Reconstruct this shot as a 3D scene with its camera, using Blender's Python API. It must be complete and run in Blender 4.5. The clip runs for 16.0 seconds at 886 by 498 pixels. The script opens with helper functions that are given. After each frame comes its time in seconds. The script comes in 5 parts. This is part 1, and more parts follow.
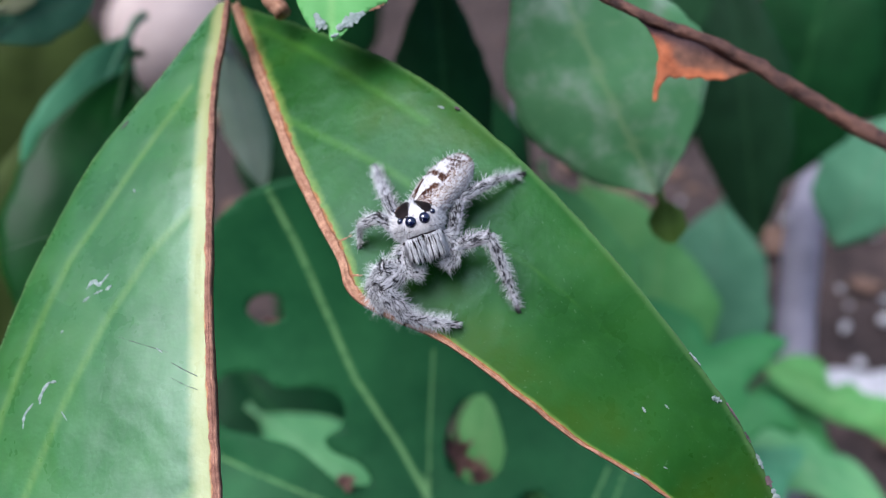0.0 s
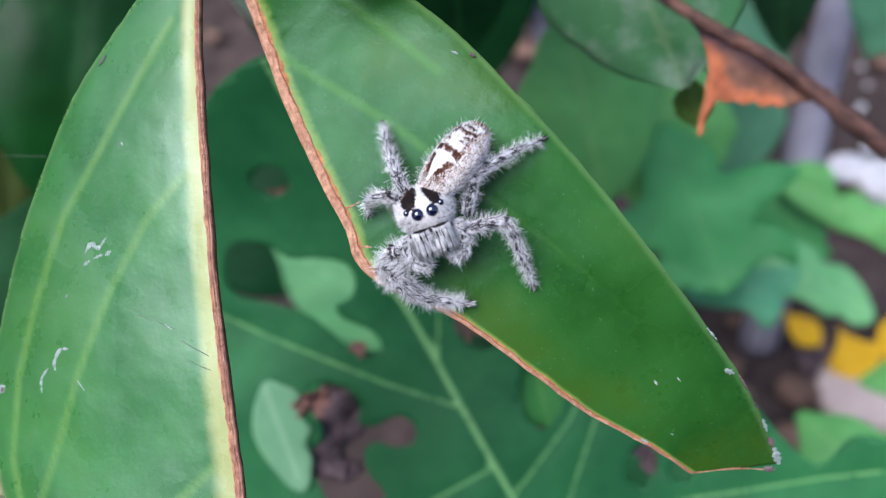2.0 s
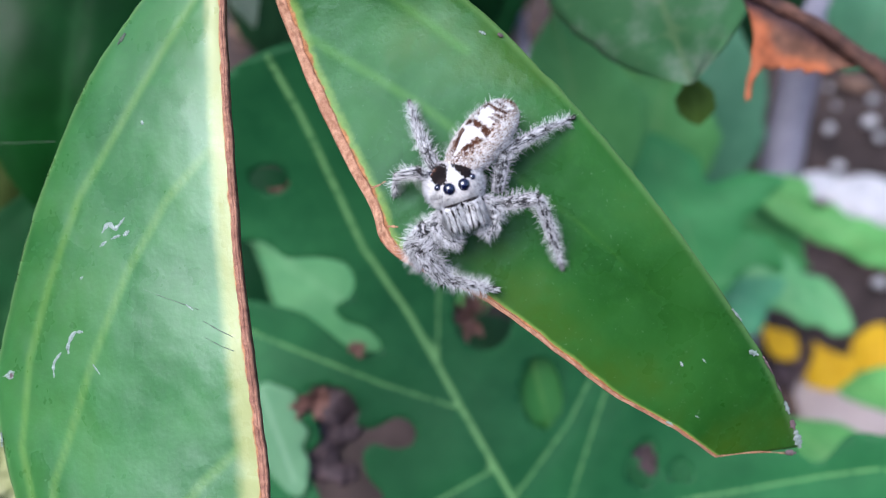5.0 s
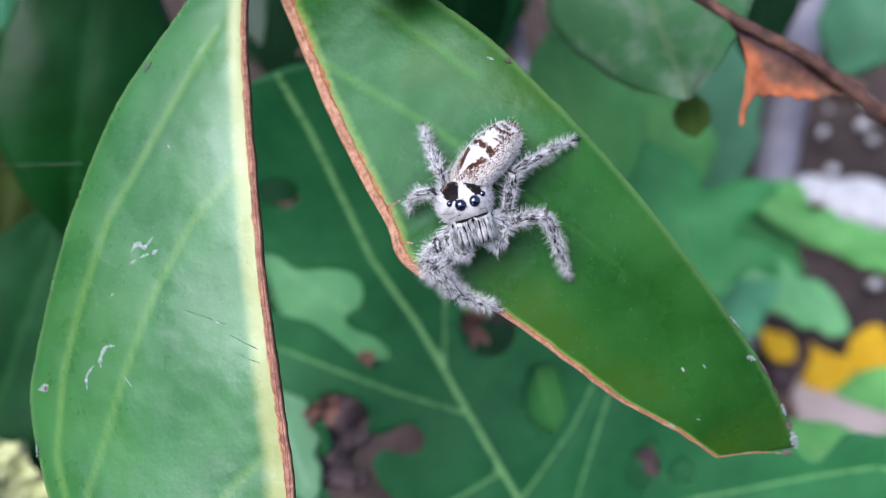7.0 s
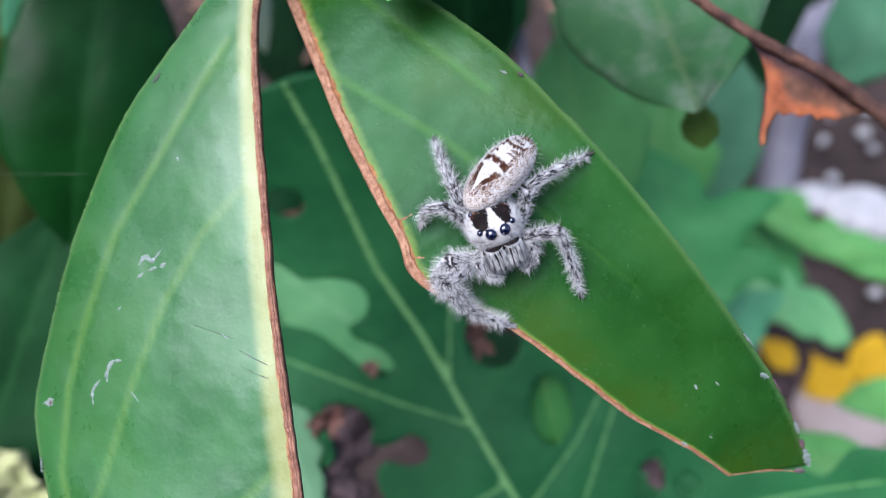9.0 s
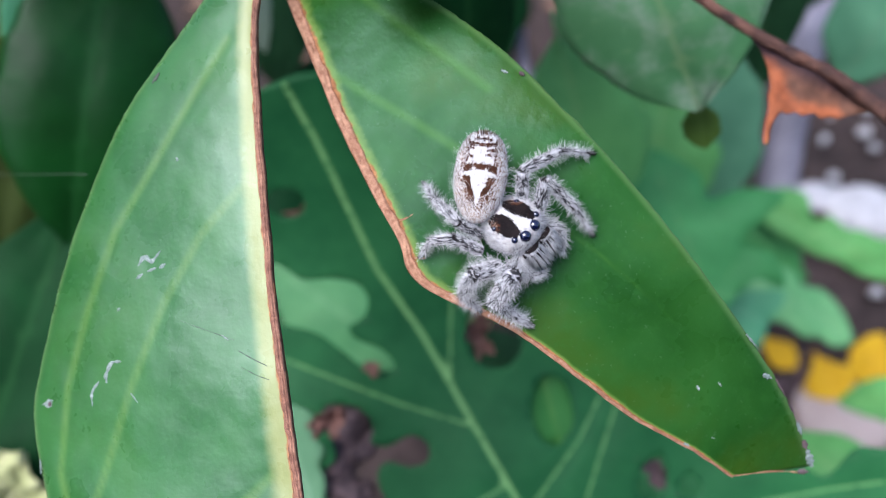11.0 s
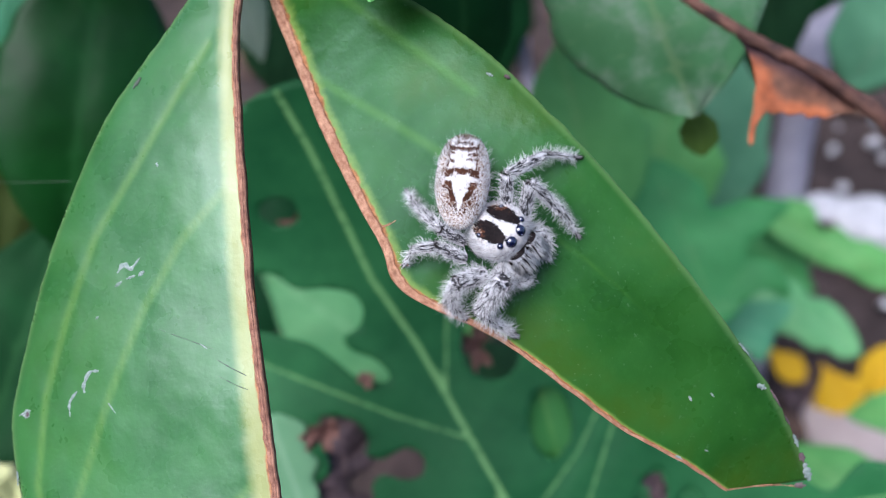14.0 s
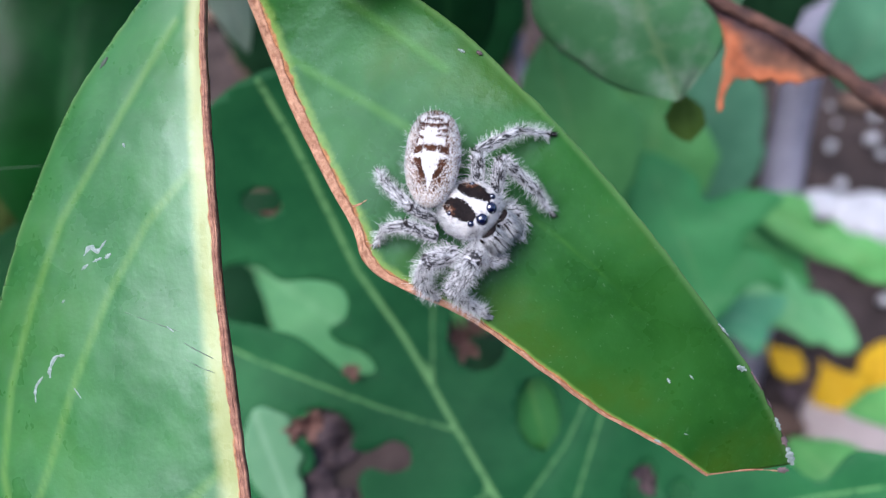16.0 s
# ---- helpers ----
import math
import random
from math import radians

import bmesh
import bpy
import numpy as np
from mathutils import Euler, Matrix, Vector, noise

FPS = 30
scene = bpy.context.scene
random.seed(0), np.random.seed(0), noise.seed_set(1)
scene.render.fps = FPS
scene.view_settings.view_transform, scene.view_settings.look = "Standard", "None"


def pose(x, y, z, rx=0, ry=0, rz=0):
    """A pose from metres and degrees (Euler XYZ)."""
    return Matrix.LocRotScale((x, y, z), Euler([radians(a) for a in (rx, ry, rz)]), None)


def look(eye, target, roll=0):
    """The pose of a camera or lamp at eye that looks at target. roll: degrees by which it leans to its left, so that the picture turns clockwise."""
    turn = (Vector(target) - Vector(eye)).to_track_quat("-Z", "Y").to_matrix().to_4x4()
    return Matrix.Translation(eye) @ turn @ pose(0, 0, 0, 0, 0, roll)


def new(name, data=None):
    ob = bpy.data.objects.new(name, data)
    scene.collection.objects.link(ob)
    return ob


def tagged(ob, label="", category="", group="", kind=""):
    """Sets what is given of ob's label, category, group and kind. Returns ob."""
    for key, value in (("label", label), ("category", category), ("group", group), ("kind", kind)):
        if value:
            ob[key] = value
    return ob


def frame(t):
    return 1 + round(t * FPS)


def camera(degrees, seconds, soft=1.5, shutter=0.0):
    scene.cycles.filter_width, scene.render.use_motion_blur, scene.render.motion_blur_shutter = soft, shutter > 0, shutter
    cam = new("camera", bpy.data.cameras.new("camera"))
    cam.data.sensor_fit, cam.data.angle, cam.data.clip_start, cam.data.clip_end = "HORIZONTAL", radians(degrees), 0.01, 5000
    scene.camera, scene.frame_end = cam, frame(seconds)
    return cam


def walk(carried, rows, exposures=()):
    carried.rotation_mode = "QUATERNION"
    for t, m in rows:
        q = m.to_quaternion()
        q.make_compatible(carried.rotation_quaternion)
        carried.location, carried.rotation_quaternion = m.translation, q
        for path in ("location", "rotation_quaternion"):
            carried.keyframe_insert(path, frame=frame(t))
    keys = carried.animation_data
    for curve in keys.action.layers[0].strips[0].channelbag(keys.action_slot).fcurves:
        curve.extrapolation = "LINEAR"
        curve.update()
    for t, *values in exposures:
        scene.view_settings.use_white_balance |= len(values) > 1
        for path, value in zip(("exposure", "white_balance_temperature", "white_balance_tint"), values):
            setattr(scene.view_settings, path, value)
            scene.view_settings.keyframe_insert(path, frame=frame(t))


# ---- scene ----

# ---------------------------------------------------------------- camera
cam = camera(57.6, 16.0, soft=1.0)
PATH = [
    (0, (0.00399, -0.0005, 0.30291), (-0.0301, 0.8411, -0.2361), 1.62),
    (0.5, (0.00172, 0.00376, 0.30525), (-0.0372, 0.815, -0.2781), 1.65),
    (1, (0.00351, 0.01148, 0.31257), (-0.034, 0.7335, -0.3783), 1.31),
    (1.5, (0.00391, 0.01564, 0.31611), (-0.0238, 0.6941, -0.418), 1.22),
    (2, (0.00172, 0.01746, 0.31701), (-0.0199, 0.6514, -0.456), 1.94),
    (2.5, (0.00115, 0.01875, 0.3196), (-0.0108, 0.6331, -0.4693), 2.79),
    (3, (0.0003, 0.02146, 0.31372), (-0.0078, 0.6339, -0.4768), 3.23),
    (3.5, (-0.00124, 0.03043, 0.31149), (0.0044, 0.619, -0.4969), 4.40),
    (4, (-0.00231, 0.03078, 0.31186), (0.0039, 0.6444, -0.4777), 4.43),
    (4.2, (-0.0026, 0.02638, 0.31185), (0.0078, 0.6579, -0.4634), 4.75),
    (6.3, (-0.00501, 0.01062, 0.31738), (0.016, 0.6759, -0.4289), 4.23),
    (6.5, (-0.00509, 0.01062, 0.31719), (0.0154, 0.675, -0.4299), 4.27),
    (7, (-0.00548, 0.01216, 0.31752), (0.0134, 0.6744, -0.4315), 4.11),
    (7.5, (-0.0055, 0.01163, 0.31775), (0.0123, 0.6733, -0.4318), 4.15),
    (8, (-0.00606, 0.01307, 0.31828), (0.0135, 0.6785, -0.428), 4.30),
    (8.5, (-0.006, 0.01384, 0.31803), (0.0114, 0.6793, -0.4282), 4.17),
    (9, (-0.00695, 0.01351, 0.31753), (0.0147, 0.6798, -0.4278), 4.61),
    (9.2, (-0.0065, 0.0137, 0.31776), (0.0134, 0.6797, -0.4279), 4.42),
    (11.3, (-0.007, 0.01384, 0.31697), (0.0141, 0.6798, -0.4288), 4.51),
    (11.5, (-0.00608, 0.01225, 0.3161), (0.0097, 0.6821, -0.4262), 4.19),
    (12, (-0.00358, 0.01089, 0.31553), (0.006, 0.6884, -0.4199), 3.54),
    (12.5, (-0.00318, 0.01132, 0.3153), (0.003, 0.6946, -0.4149), 3.64),
    (13, (-0.0056, 0.01206, 0.3149), (-0.001, 0.6925, -0.4179), 3.73),
    (13.5, (-0.00537, 0.01339, 0.31551), (0.0011, 0.6938, -0.4173), 3.64),
    (14, (-0.00433, 0.0147, 0.31561), (0.0037, 0.692, -0.4201), 3.61),
    (14.5, (-0.00435, 0.01419, 0.31417), (0.0038, 0.6908, -0.4221), 3.76),
    (15, (-0.00212, 0.01509, 0.31432), (0.0047, 0.692, -0.4217), 3.72),
    (15.5, (-0.00207, 0.01464, 0.31256), (0.0025, 0.6957, -0.4197), 3.42),
    (16, (-0.00127, 0.01433, 0.31302), (0.0041, 0.6936, -0.4208), 3.14),
]
walk(cam, [(t, look(eye, target, roll)) for t, eye, target, roll in PATH],
     exposures=[(0, 0.90, 6000, 15), (1, 0.94, 6000, 15), (2, 1.03, 6000, 15), (4, 1.05, 6000, 15), (6.5, 1.01, 6000, 15), (8, 0.96, 6000, 15), (9.2, 0.95, 6000, 15),
                (11.5, 0.98, 6000, 15), (12, 1.02, 6000, 15), (14, 0.98, 6000, 15), (16, 1.05, 6000, 15)])
# a phone's small lens close to its subject: what lies behind goes soft
cam.data.dof.use_dof = True
cam.data.dof.focus_distance = 0.0782
cam.data.dof.aperture_fstop = 17

# ---------------------------------------------------------------- world and sun
world = bpy.data.worlds.new("garden_sky")
scene.world = world
world.use_nodes = True
wn = world.node_tree
sky = wn.nodes.new("ShaderNodeTexSky")
sky.sky_type = "NISHITA"
sky.sun_disc = False
sky.sun_elevation, sky.sun_rotation = radians(59), radians(-125)
sky.air_density, sky.dust_density, sky.ozone_density = 1.0, 3.0, 1.0
wn.links.new(sky.outputs[0], wn.nodes["Background"].inputs[0])
wn.nodes["Background"].inputs[1].default_value = 0.13

sun_data = bpy.data.lights.new("sun", "SUN")
sun_data.energy, sun_data.angle, sun_data.color = 2.3, radians(46), (1.0, 0.99, 0.97)
sun = new("sun", sun_data)
sun.matrix_world = look((-0.42, -0.30, 0.86), (0, 0, 0))

# ---------------------------------------------------------------- small helpers
MM = 0.001


def mat(name, rough=0.5, spec=0.5):
    m = bpy.data.materials.new(name)
    m.use_nodes = True
    b = m.node_tree.nodes["Principled BSDF"]
    b.inputs["Roughness"].default_value = rough
    b.inputs["Specular IOR Level"].default_value = spec
    return m, m.node_tree, b


def nd(nt, kind, **values):
    n = nt.nodes.new(kind)
    for k, v in values.items():
        n.inputs[k.replace("_", " ")].default_value = v
    return n


def coords(nt):
    return nt.nodes.new("ShaderNodeTexCoord").outputs["Object"]


def noise_of(nt, scale, detail=4.0, rough=0.55, vec=None):
    n = nd(nt, "ShaderNodeTexNoise", Scale=scale, Detail=detail, Roughness=rough)
    nt.links.new(vec or coords(nt), n.inputs["Vector"])
    return n.outputs["Fac"]


def ramp(nt, fac, *stops):
    r = nt.nodes.new("ShaderNodeValToRGB")
    e = r.color_ramp.elements
    while len(e) < len(stops):
        e.new(0.5)
    for el, (p, c) in zip(e, stops):
        el.position = p
        el.color = (*c, 1) if len(c) == 3 else c
    nt.links.new(fac, r.inputs[0])
    return r.outputs[0]


def mix(nt, fac, a, b, blend="MIX"):
    m = nt.nodes.new("ShaderNodeMix")
    m.data_type, m.blend_type = "RGBA", blend
    for sock, v in ((m.inputs[0], fac), (m.inputs[6], a), (m.inputs[7], b)):
        if isinstance(v, (int, float)):
            sock.default_value = v
        elif isinstance(v, tuple):
            sock.default_value = (*v, 1)
        else:
            nt.links.new(v, sock)
    return m.outputs[2]


def calc(nt, op, a, b=0.0, c=0.0):
    m = nt.nodes.new("ShaderNodeMath")
    m.operation = op
    for s, v in zip(m.inputs, (a, b, c)):
        if isinstance(v, (int, float)):
            s.default_value = v
        else:
            nt.links.new(v, s)
    return m.outputs[0]


def span(nt, v, a, b, lo=0.0, hi=1.0):
    m = nt.nodes.new("ShaderNodeMapRange")
    m.interpolation_type = "SMOOTHSTEP"
    for s, x in zip(m.inputs[1:5], (a, b, lo, hi)):
        s.default_value = x
    nt.links.new(v, m.inputs[0])
    return m.outputs[0]


def attr(nt, name):
    a = nt.nodes.new("ShaderNodeAttribute")
    a.attribute_name = name
    return a.outputs["Fac"]


def bump(nt, b, height, strength, dist):
    n = nd(nt, "ShaderNodeBump", Strength=strength, Distance=dist)
    nt.links.new(height, n.inputs["Height"])
    nt.links.new(n.outputs[0], b.inputs["Normal"])


def mesh_of(name, verts, faces, mats, idx=None, smooth=True, **attrs):
    me = bpy.data.meshes.new(name)
    me.from_pydata(verts, [], faces)
    for m in mats:
        me.materials.append(m)
    if idx is not None:
        me.polygons.foreach_set("material_index", idx)
    me.polygons.foreach_set("use_smooth", [smooth] * len(me.polygons))
    for k, v in attrs.items():
        a = me.attributes.new(k, "FLOAT", "POINT")
        a.data.foreach_set("value", v)
    me.update()
    return me


def part(name, me, parent, label="", m=None):
    ob = new(name, me)
    ob.parent = parent
    if m is not None:
        ob.matrix_basis = m
    if label:
        ob["label"] = label
    return ob


def thing(name, label, category, m=None, group="", kind=""):
    ob = new(name)
    if m is not None:
        ob.matrix_basis = m
    return tagged(ob, label, category, group, kind)


def frame_of(o, u, n):
    """A pose with x along u and z along n."""
    n = Vector(n).normalized()
    u = Vector(u)
    u = (u - n * u.dot(n)).normalized()
    v = n.cross(u)
    return Matrix(((u.x, v.x, n.x, o[0]), (u.y, v.y, n.y, o[1]), (u.z, v.z, n.z, o[2]), (0, 0, 0, 1)))


def spline(pts, s):
    """Catmull-Rom through pts at s in 0..1."""
    k = len(pts) - 1
    f = min(max(s, 0), 1) * k
    i = min(int(f), k - 1)
    f -= i
    g = lambda j: Vector(pts[min(max(j, 0), k)])
    a, b, c, d = (g(i - 1) if i > 0 else g(0) * 2 - g(1)), g(i), g(i + 1), (g(i + 2) if i + 2 <= k else g(k) * 2 - g(k - 1))
    return 0.5 * ((2 * b) + (c - a) * f + (2 * a - 5 * b + 4 * c - d) * f * f + (3 * b - a - 3 * c + d) * f ** 3)


def seg_dist(px, py, line):
    best = 1e9
    for (ax, ay), (bx, by) in zip(line, line[1:]):
        dx, dy = bx - ax, by - ay
        t = max(0, min(1, ((px - ax) * dx + (py - ay) * dy) / (dx * dx + dy * dy + 1e-12)))
        best = min(best, math.hypot(px - ax - t * dx, py - ay - t * dy))
    return best


def tube(pts, radii, sides=8, wob=0.0, n=24, seed=0):
    """Verts and faces of a tube through pts, closed at both ends."""
    verts, faces = [], []
    prev = Vector((0, 0, 1))
    for i in range(n + 1):
        s = i / n
        c = spline(pts, s)
        d = (spline(pts, min(s + 0.01, 1)) - spline(pts, max(s - 0.01, 0))).normalized()
        a = d.orthogonal() if abs(d.dot(prev)) > 0.98 else (prev - d * prev.dot(d)).normalized()
        b = d.cross(a)
        f = s * (len(radii) - 1)
        j = min(int(f), len(radii) - 2)
        r = radii[j] * (1 - f + j) + radii[j + 1] * (f - j)
        for k in range(sides):
            w = 2 * math.pi * k / sides
            q = 1 + wob * noise.noise((c * 900 + Vector((math.cos(w), math.sin(w), seed)) * 1.3))
            verts.append(c + (a * math.cos(w) + b * math.sin(w)) * r * q)
        prev = a
    for i in range(n):
        for k in range(sides):
            k2 = (k + 1) % sides
            faces.append((i * sides + k, i * sides + k2, (i + 1) * sides + k2, (i + 1) * sides + k))
    faces.append(tuple(range(sides - 1, -1, -1)))
    faces.append(tuple(n * sides + k for k in range(sides)))
    return verts, faces


# ---------------------------------------------------------------- materials
def front_leaf_material(name, greens, gold, band, gloss, relief, edge_tint, sheen, olive):
    m, nt, b = mat(name, 0.36, gloss)
    co = coords(nt)
    wax = calc(nt, "ADD", noise_of(nt, 75, 4, 0.6, co), calc(nt, "MULTIPLY", calc(nt, "SUBTRACT", noise_of(nt, 620, 3, 0.6, co), 0.5), 0.25))
    nt.links.new(span(nt, wax, 0.36, 0.66, gloss * 0.85, gloss * 1.15), b.inputs["Specular IOR Level"])
    big = noise_of(nt, 90, 3, 0.5, co)
    fine = noise_of(nt, 900, 5, 0.6, co)
    base = ramp(nt, big, (0.3, greens[0]), (0.5, greens[1]), (0.72, greens[2]))
    base = mix(nt, span(nt, noise_of(nt, 48, 4, 0.6, co), 0.46, 0.66, 0, olive), base, (0.032, 0.074, 0.006))
    base = mix(nt, span(nt, fine, 0.45, 0.75, 0, 0.35), base, greens[2])
    base = mix(nt, span(nt, noise_of(nt, 2300, 2, 0.5, co), 0.66, 0.76, 0, 0.22), base, (0.12, 0.2, 0.12))
    vein = attr(nt, "vein")
    base = mix(nt, calc(nt, "MULTIPLY", span(nt, vein, 0.0, 0.85, 1, 0), 0.5), base, (gold[0] * 0.45, gold[1] * 0.78, gold[2] * 0.5))
    base = mix(nt, span(nt, attr(nt, "rim"), 0.1, 0.9, edge_tint, 0), base, (0.14, 0.25, 0.09))
    wobble = calc(nt, "MULTIPLY", calc(nt, "SUBTRACT", noise_of(nt, 700, 3, 0.6, co), 0.5), 0.9)
    e = calc(nt, "ADD", attr(nt, "edge"), wobble)
    base = mix(nt, span(nt, e, band[0], band[1], 1, 0), base, gold)
    brown = ramp(nt, noise_of(nt, 1600, 4, 0.65, co), (0.3, (0.16, 0.05, 0.018)), (0.7, (0.42, 0.19, 0.085)))
    base = mix(nt, span(nt, e, 0.85, 1.1, 1, 0), base, brown)
    nt.links.new(base, b.inputs["Base Color"])
    rough = calc(nt, "ADD", span(nt, noise_of(nt, 160, 4, 0.6, co), 0.3, 0.7, 0.22, 0.40), span(nt, e, 0.85, 1.2, 0.35, 0))
    nt.links.new(rough, b.inputs["Roughness"])
    h = calc(nt, "ADD", calc(nt, "MULTIPLY", fine, 1.0), calc(nt, "MULTIPLY", noise_of(nt, 260, 3, 0.5, co), 0.45))
    h = calc(nt, "ADD", h, span(nt, vein, 0.0, 0.9, 0.1, 0))
    bump(nt, b, h, relief, 0.0003)
    b.inputs["Specular Tint"].default_value = sheen
    return m


front_green_a = front_leaf_material("waxy_green_blade", ((0.020, 0.092, 0.022), (0.030, 0.122, 0.032), (0.044, 0.160, 0.044)), (0.26, 0.29, 0.11), (1.9, 4.2), 0.42, 0.14, 0.45, (0.86, 1.0, 1.0, 1), 0.25)
front_green_b = front_leaf_material("waxy_deep_green_blade", ((0.009, 0.052, 0.007), (0.015, 0.074, 0.011), (0.024, 0.104, 0.019)), (0.12, 0.20, 0.04), (0.95, 1.8), 0.165, 0.22, 0.35, (0.62, 1.0, 0.90, 1), 0.75)


def plain_leaf_material(name, lo, hi, vein_col, rough=0.45, spots=None, spec=0.1, ribs=0.5):
    m, nt, b = mat(name, rough, spec)
    co = coords(nt)
    base = ramp(nt, noise_of(nt, 60, 4, 0.6, co), (0.3, lo), (0.7, hi))
    base = mix(nt, span(nt, noise_of(nt, 26, 3, 0.55, co), 0.45, 0.68, 0, 0.5), base, tuple(c * 0.7 for c in lo))
    base = mix(nt, calc(nt, "MULTIPLY", span(nt, attr(nt, "vein"), 0.0, 0.85, 1, 0), ribs), base, vein_col)
    base = mix(nt, span(nt, noise_of(nt, 420, 4, 0.7, co), 0.62, 0.75, 0, 0.3), base, (hi[0] * 1.6, hi[1] * 1.3, hi[2] * 1.5))
    if spots:
        base = mix(nt, span(nt, noise_of(nt, 130, 5, 0.6, co), 0.48, 0.75, 0, 0.6), base, spots)
    nt.links.new(base, b.inputs["Base Color"])
    bump(nt, b, noise_of(nt, 240, 4, 0.6, co), 0.4, 0.0006)
    return m


# near-black green: the shade of the deep foliage is put into the colour
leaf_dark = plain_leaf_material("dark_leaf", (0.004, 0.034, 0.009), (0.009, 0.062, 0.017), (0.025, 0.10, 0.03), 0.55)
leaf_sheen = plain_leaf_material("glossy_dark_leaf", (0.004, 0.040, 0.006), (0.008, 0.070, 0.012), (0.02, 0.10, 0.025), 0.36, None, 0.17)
# greyer shaded copy for the deepest leaves, shade again in the base colour
leaf_gloom = plain_leaf_material("shade_dark_leaf", (0.010, 0.038, 0.015), (0.020, 0.070, 0.028), (0.03, 0.09, 0.035), 0.5)
leaf_lobed = plain_leaf_material("lobed_leaf", (0.010, 0.077, 0.026), (0.027, 0.140, 0.048), (0.20, 0.42, 0.15), 0.5, None, 0.1, 0.85)
# shaded leaf green, dark by its base colour
leaf_shade = plain_leaf_material("shade_green_leaf", (0.004, 0.036, 0.012), (0.007, 0.055, 0.018), (0.022, 0.10, 0.03), 0.55)
leaf_mid = plain_leaf_material("mid_leaf", (0.040, 0.200, 0.064), (0.068, 0.300, 0.096), (0.13, 0.32, 0.11))
leaf_sap = plain_leaf_material("sap_green_leaf", (0.024, 0.140, 0.034), (0.050, 0.215, 0.050), (0.10, 0.25, 0.06))
leaf_soft = plain_leaf_material("soft_green_leaf", (0.085, 0.275, 0.110), (0.140, 0.370, 0.155), (0.22, 0.44, 0.22))
leaf_faded = plain_leaf_material("faded_leaf", (0.095, 0.230, 0.120), (0.150, 0.310, 0.170), (0.24, 0.4, 0.26))
leaf_fresh = plain_leaf_material("fresh_leaf", (0.085, 0.280, 0.080), (0.130, 0.380, 0.115), (0.17, 0.36, 0.12))
leaf_bright = plain_leaf_material("bright_leaf", (0.105, 0.326, 0.095), (0.179, 0.430, 0.137), (0.27, 0.5, 0.19))
leaf_teal = plain_leaf_material("teal_leaf", (0.057, 0.230, 0.118), (0.103, 0.333, 0.177), (0.16, 0.35, 0.22))
leaf_dull = plain_leaf_material("dull_leaf", (0.066, 0.200, 0.112), (0.112, 0.290, 0.168), (0.12, 0.24, 0.15))
leaf_pale = plain_leaf_material("pale_leaf", (0.048, 0.165, 0.064), (0.094, 0.240, 0.108), (0.17, 0.28, 0.13), 0.4, (0.26, 0.33, 0.27), 0.25)
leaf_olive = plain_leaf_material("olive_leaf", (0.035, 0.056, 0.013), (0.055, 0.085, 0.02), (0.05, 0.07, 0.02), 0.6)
leaf_silver = plain_leaf_material("silvery_leaf", (0.22, 0.33, 0.21), (0.40, 0.50, 0.37), (0.45, 0.52, 0.38), 0.5)
leaf_moss = plain_leaf_material("mossy_leaflet", (0.05, 0.10, 0.016), (0.08, 0.15, 0.025), (0.09, 0.16, 0.03), 0.6)
leaf_straw = plain_leaf_material("straw_leaf", (0.30, 0.34, 0.14), (0.50, 0.50, 0.30), (0.5, 0.5, 0.3), 0.6)
leaf_yellow = plain_leaf_material("yellow_leaf", (0.55, 0.32, 0.012), (0.72, 0.45, 0.02), (0.6, 0.36, 0.03), 0.6)


def noisy(name, lo, hi, scale, rough=0.7, b_strength=0.6, b_dist=0.0005, spec=0.3):
    m, nt, b = mat(name, rough, spec)
    co = coords(nt)
    f = noise_of(nt, scale, 6, 0.65, co)
    c = ramp(nt, f, (0.3, lo), (0.7, hi))
    c = mix(nt, span(nt, noise_of(nt, scale * 0.17, 3, 0.5, co), 0.4, 0.7, 0, 0.4), c, lo)
    nt.links.new(c, b.inputs["Base Color"])
    bump(nt, b, f, b_strength, b_dist)
    return m


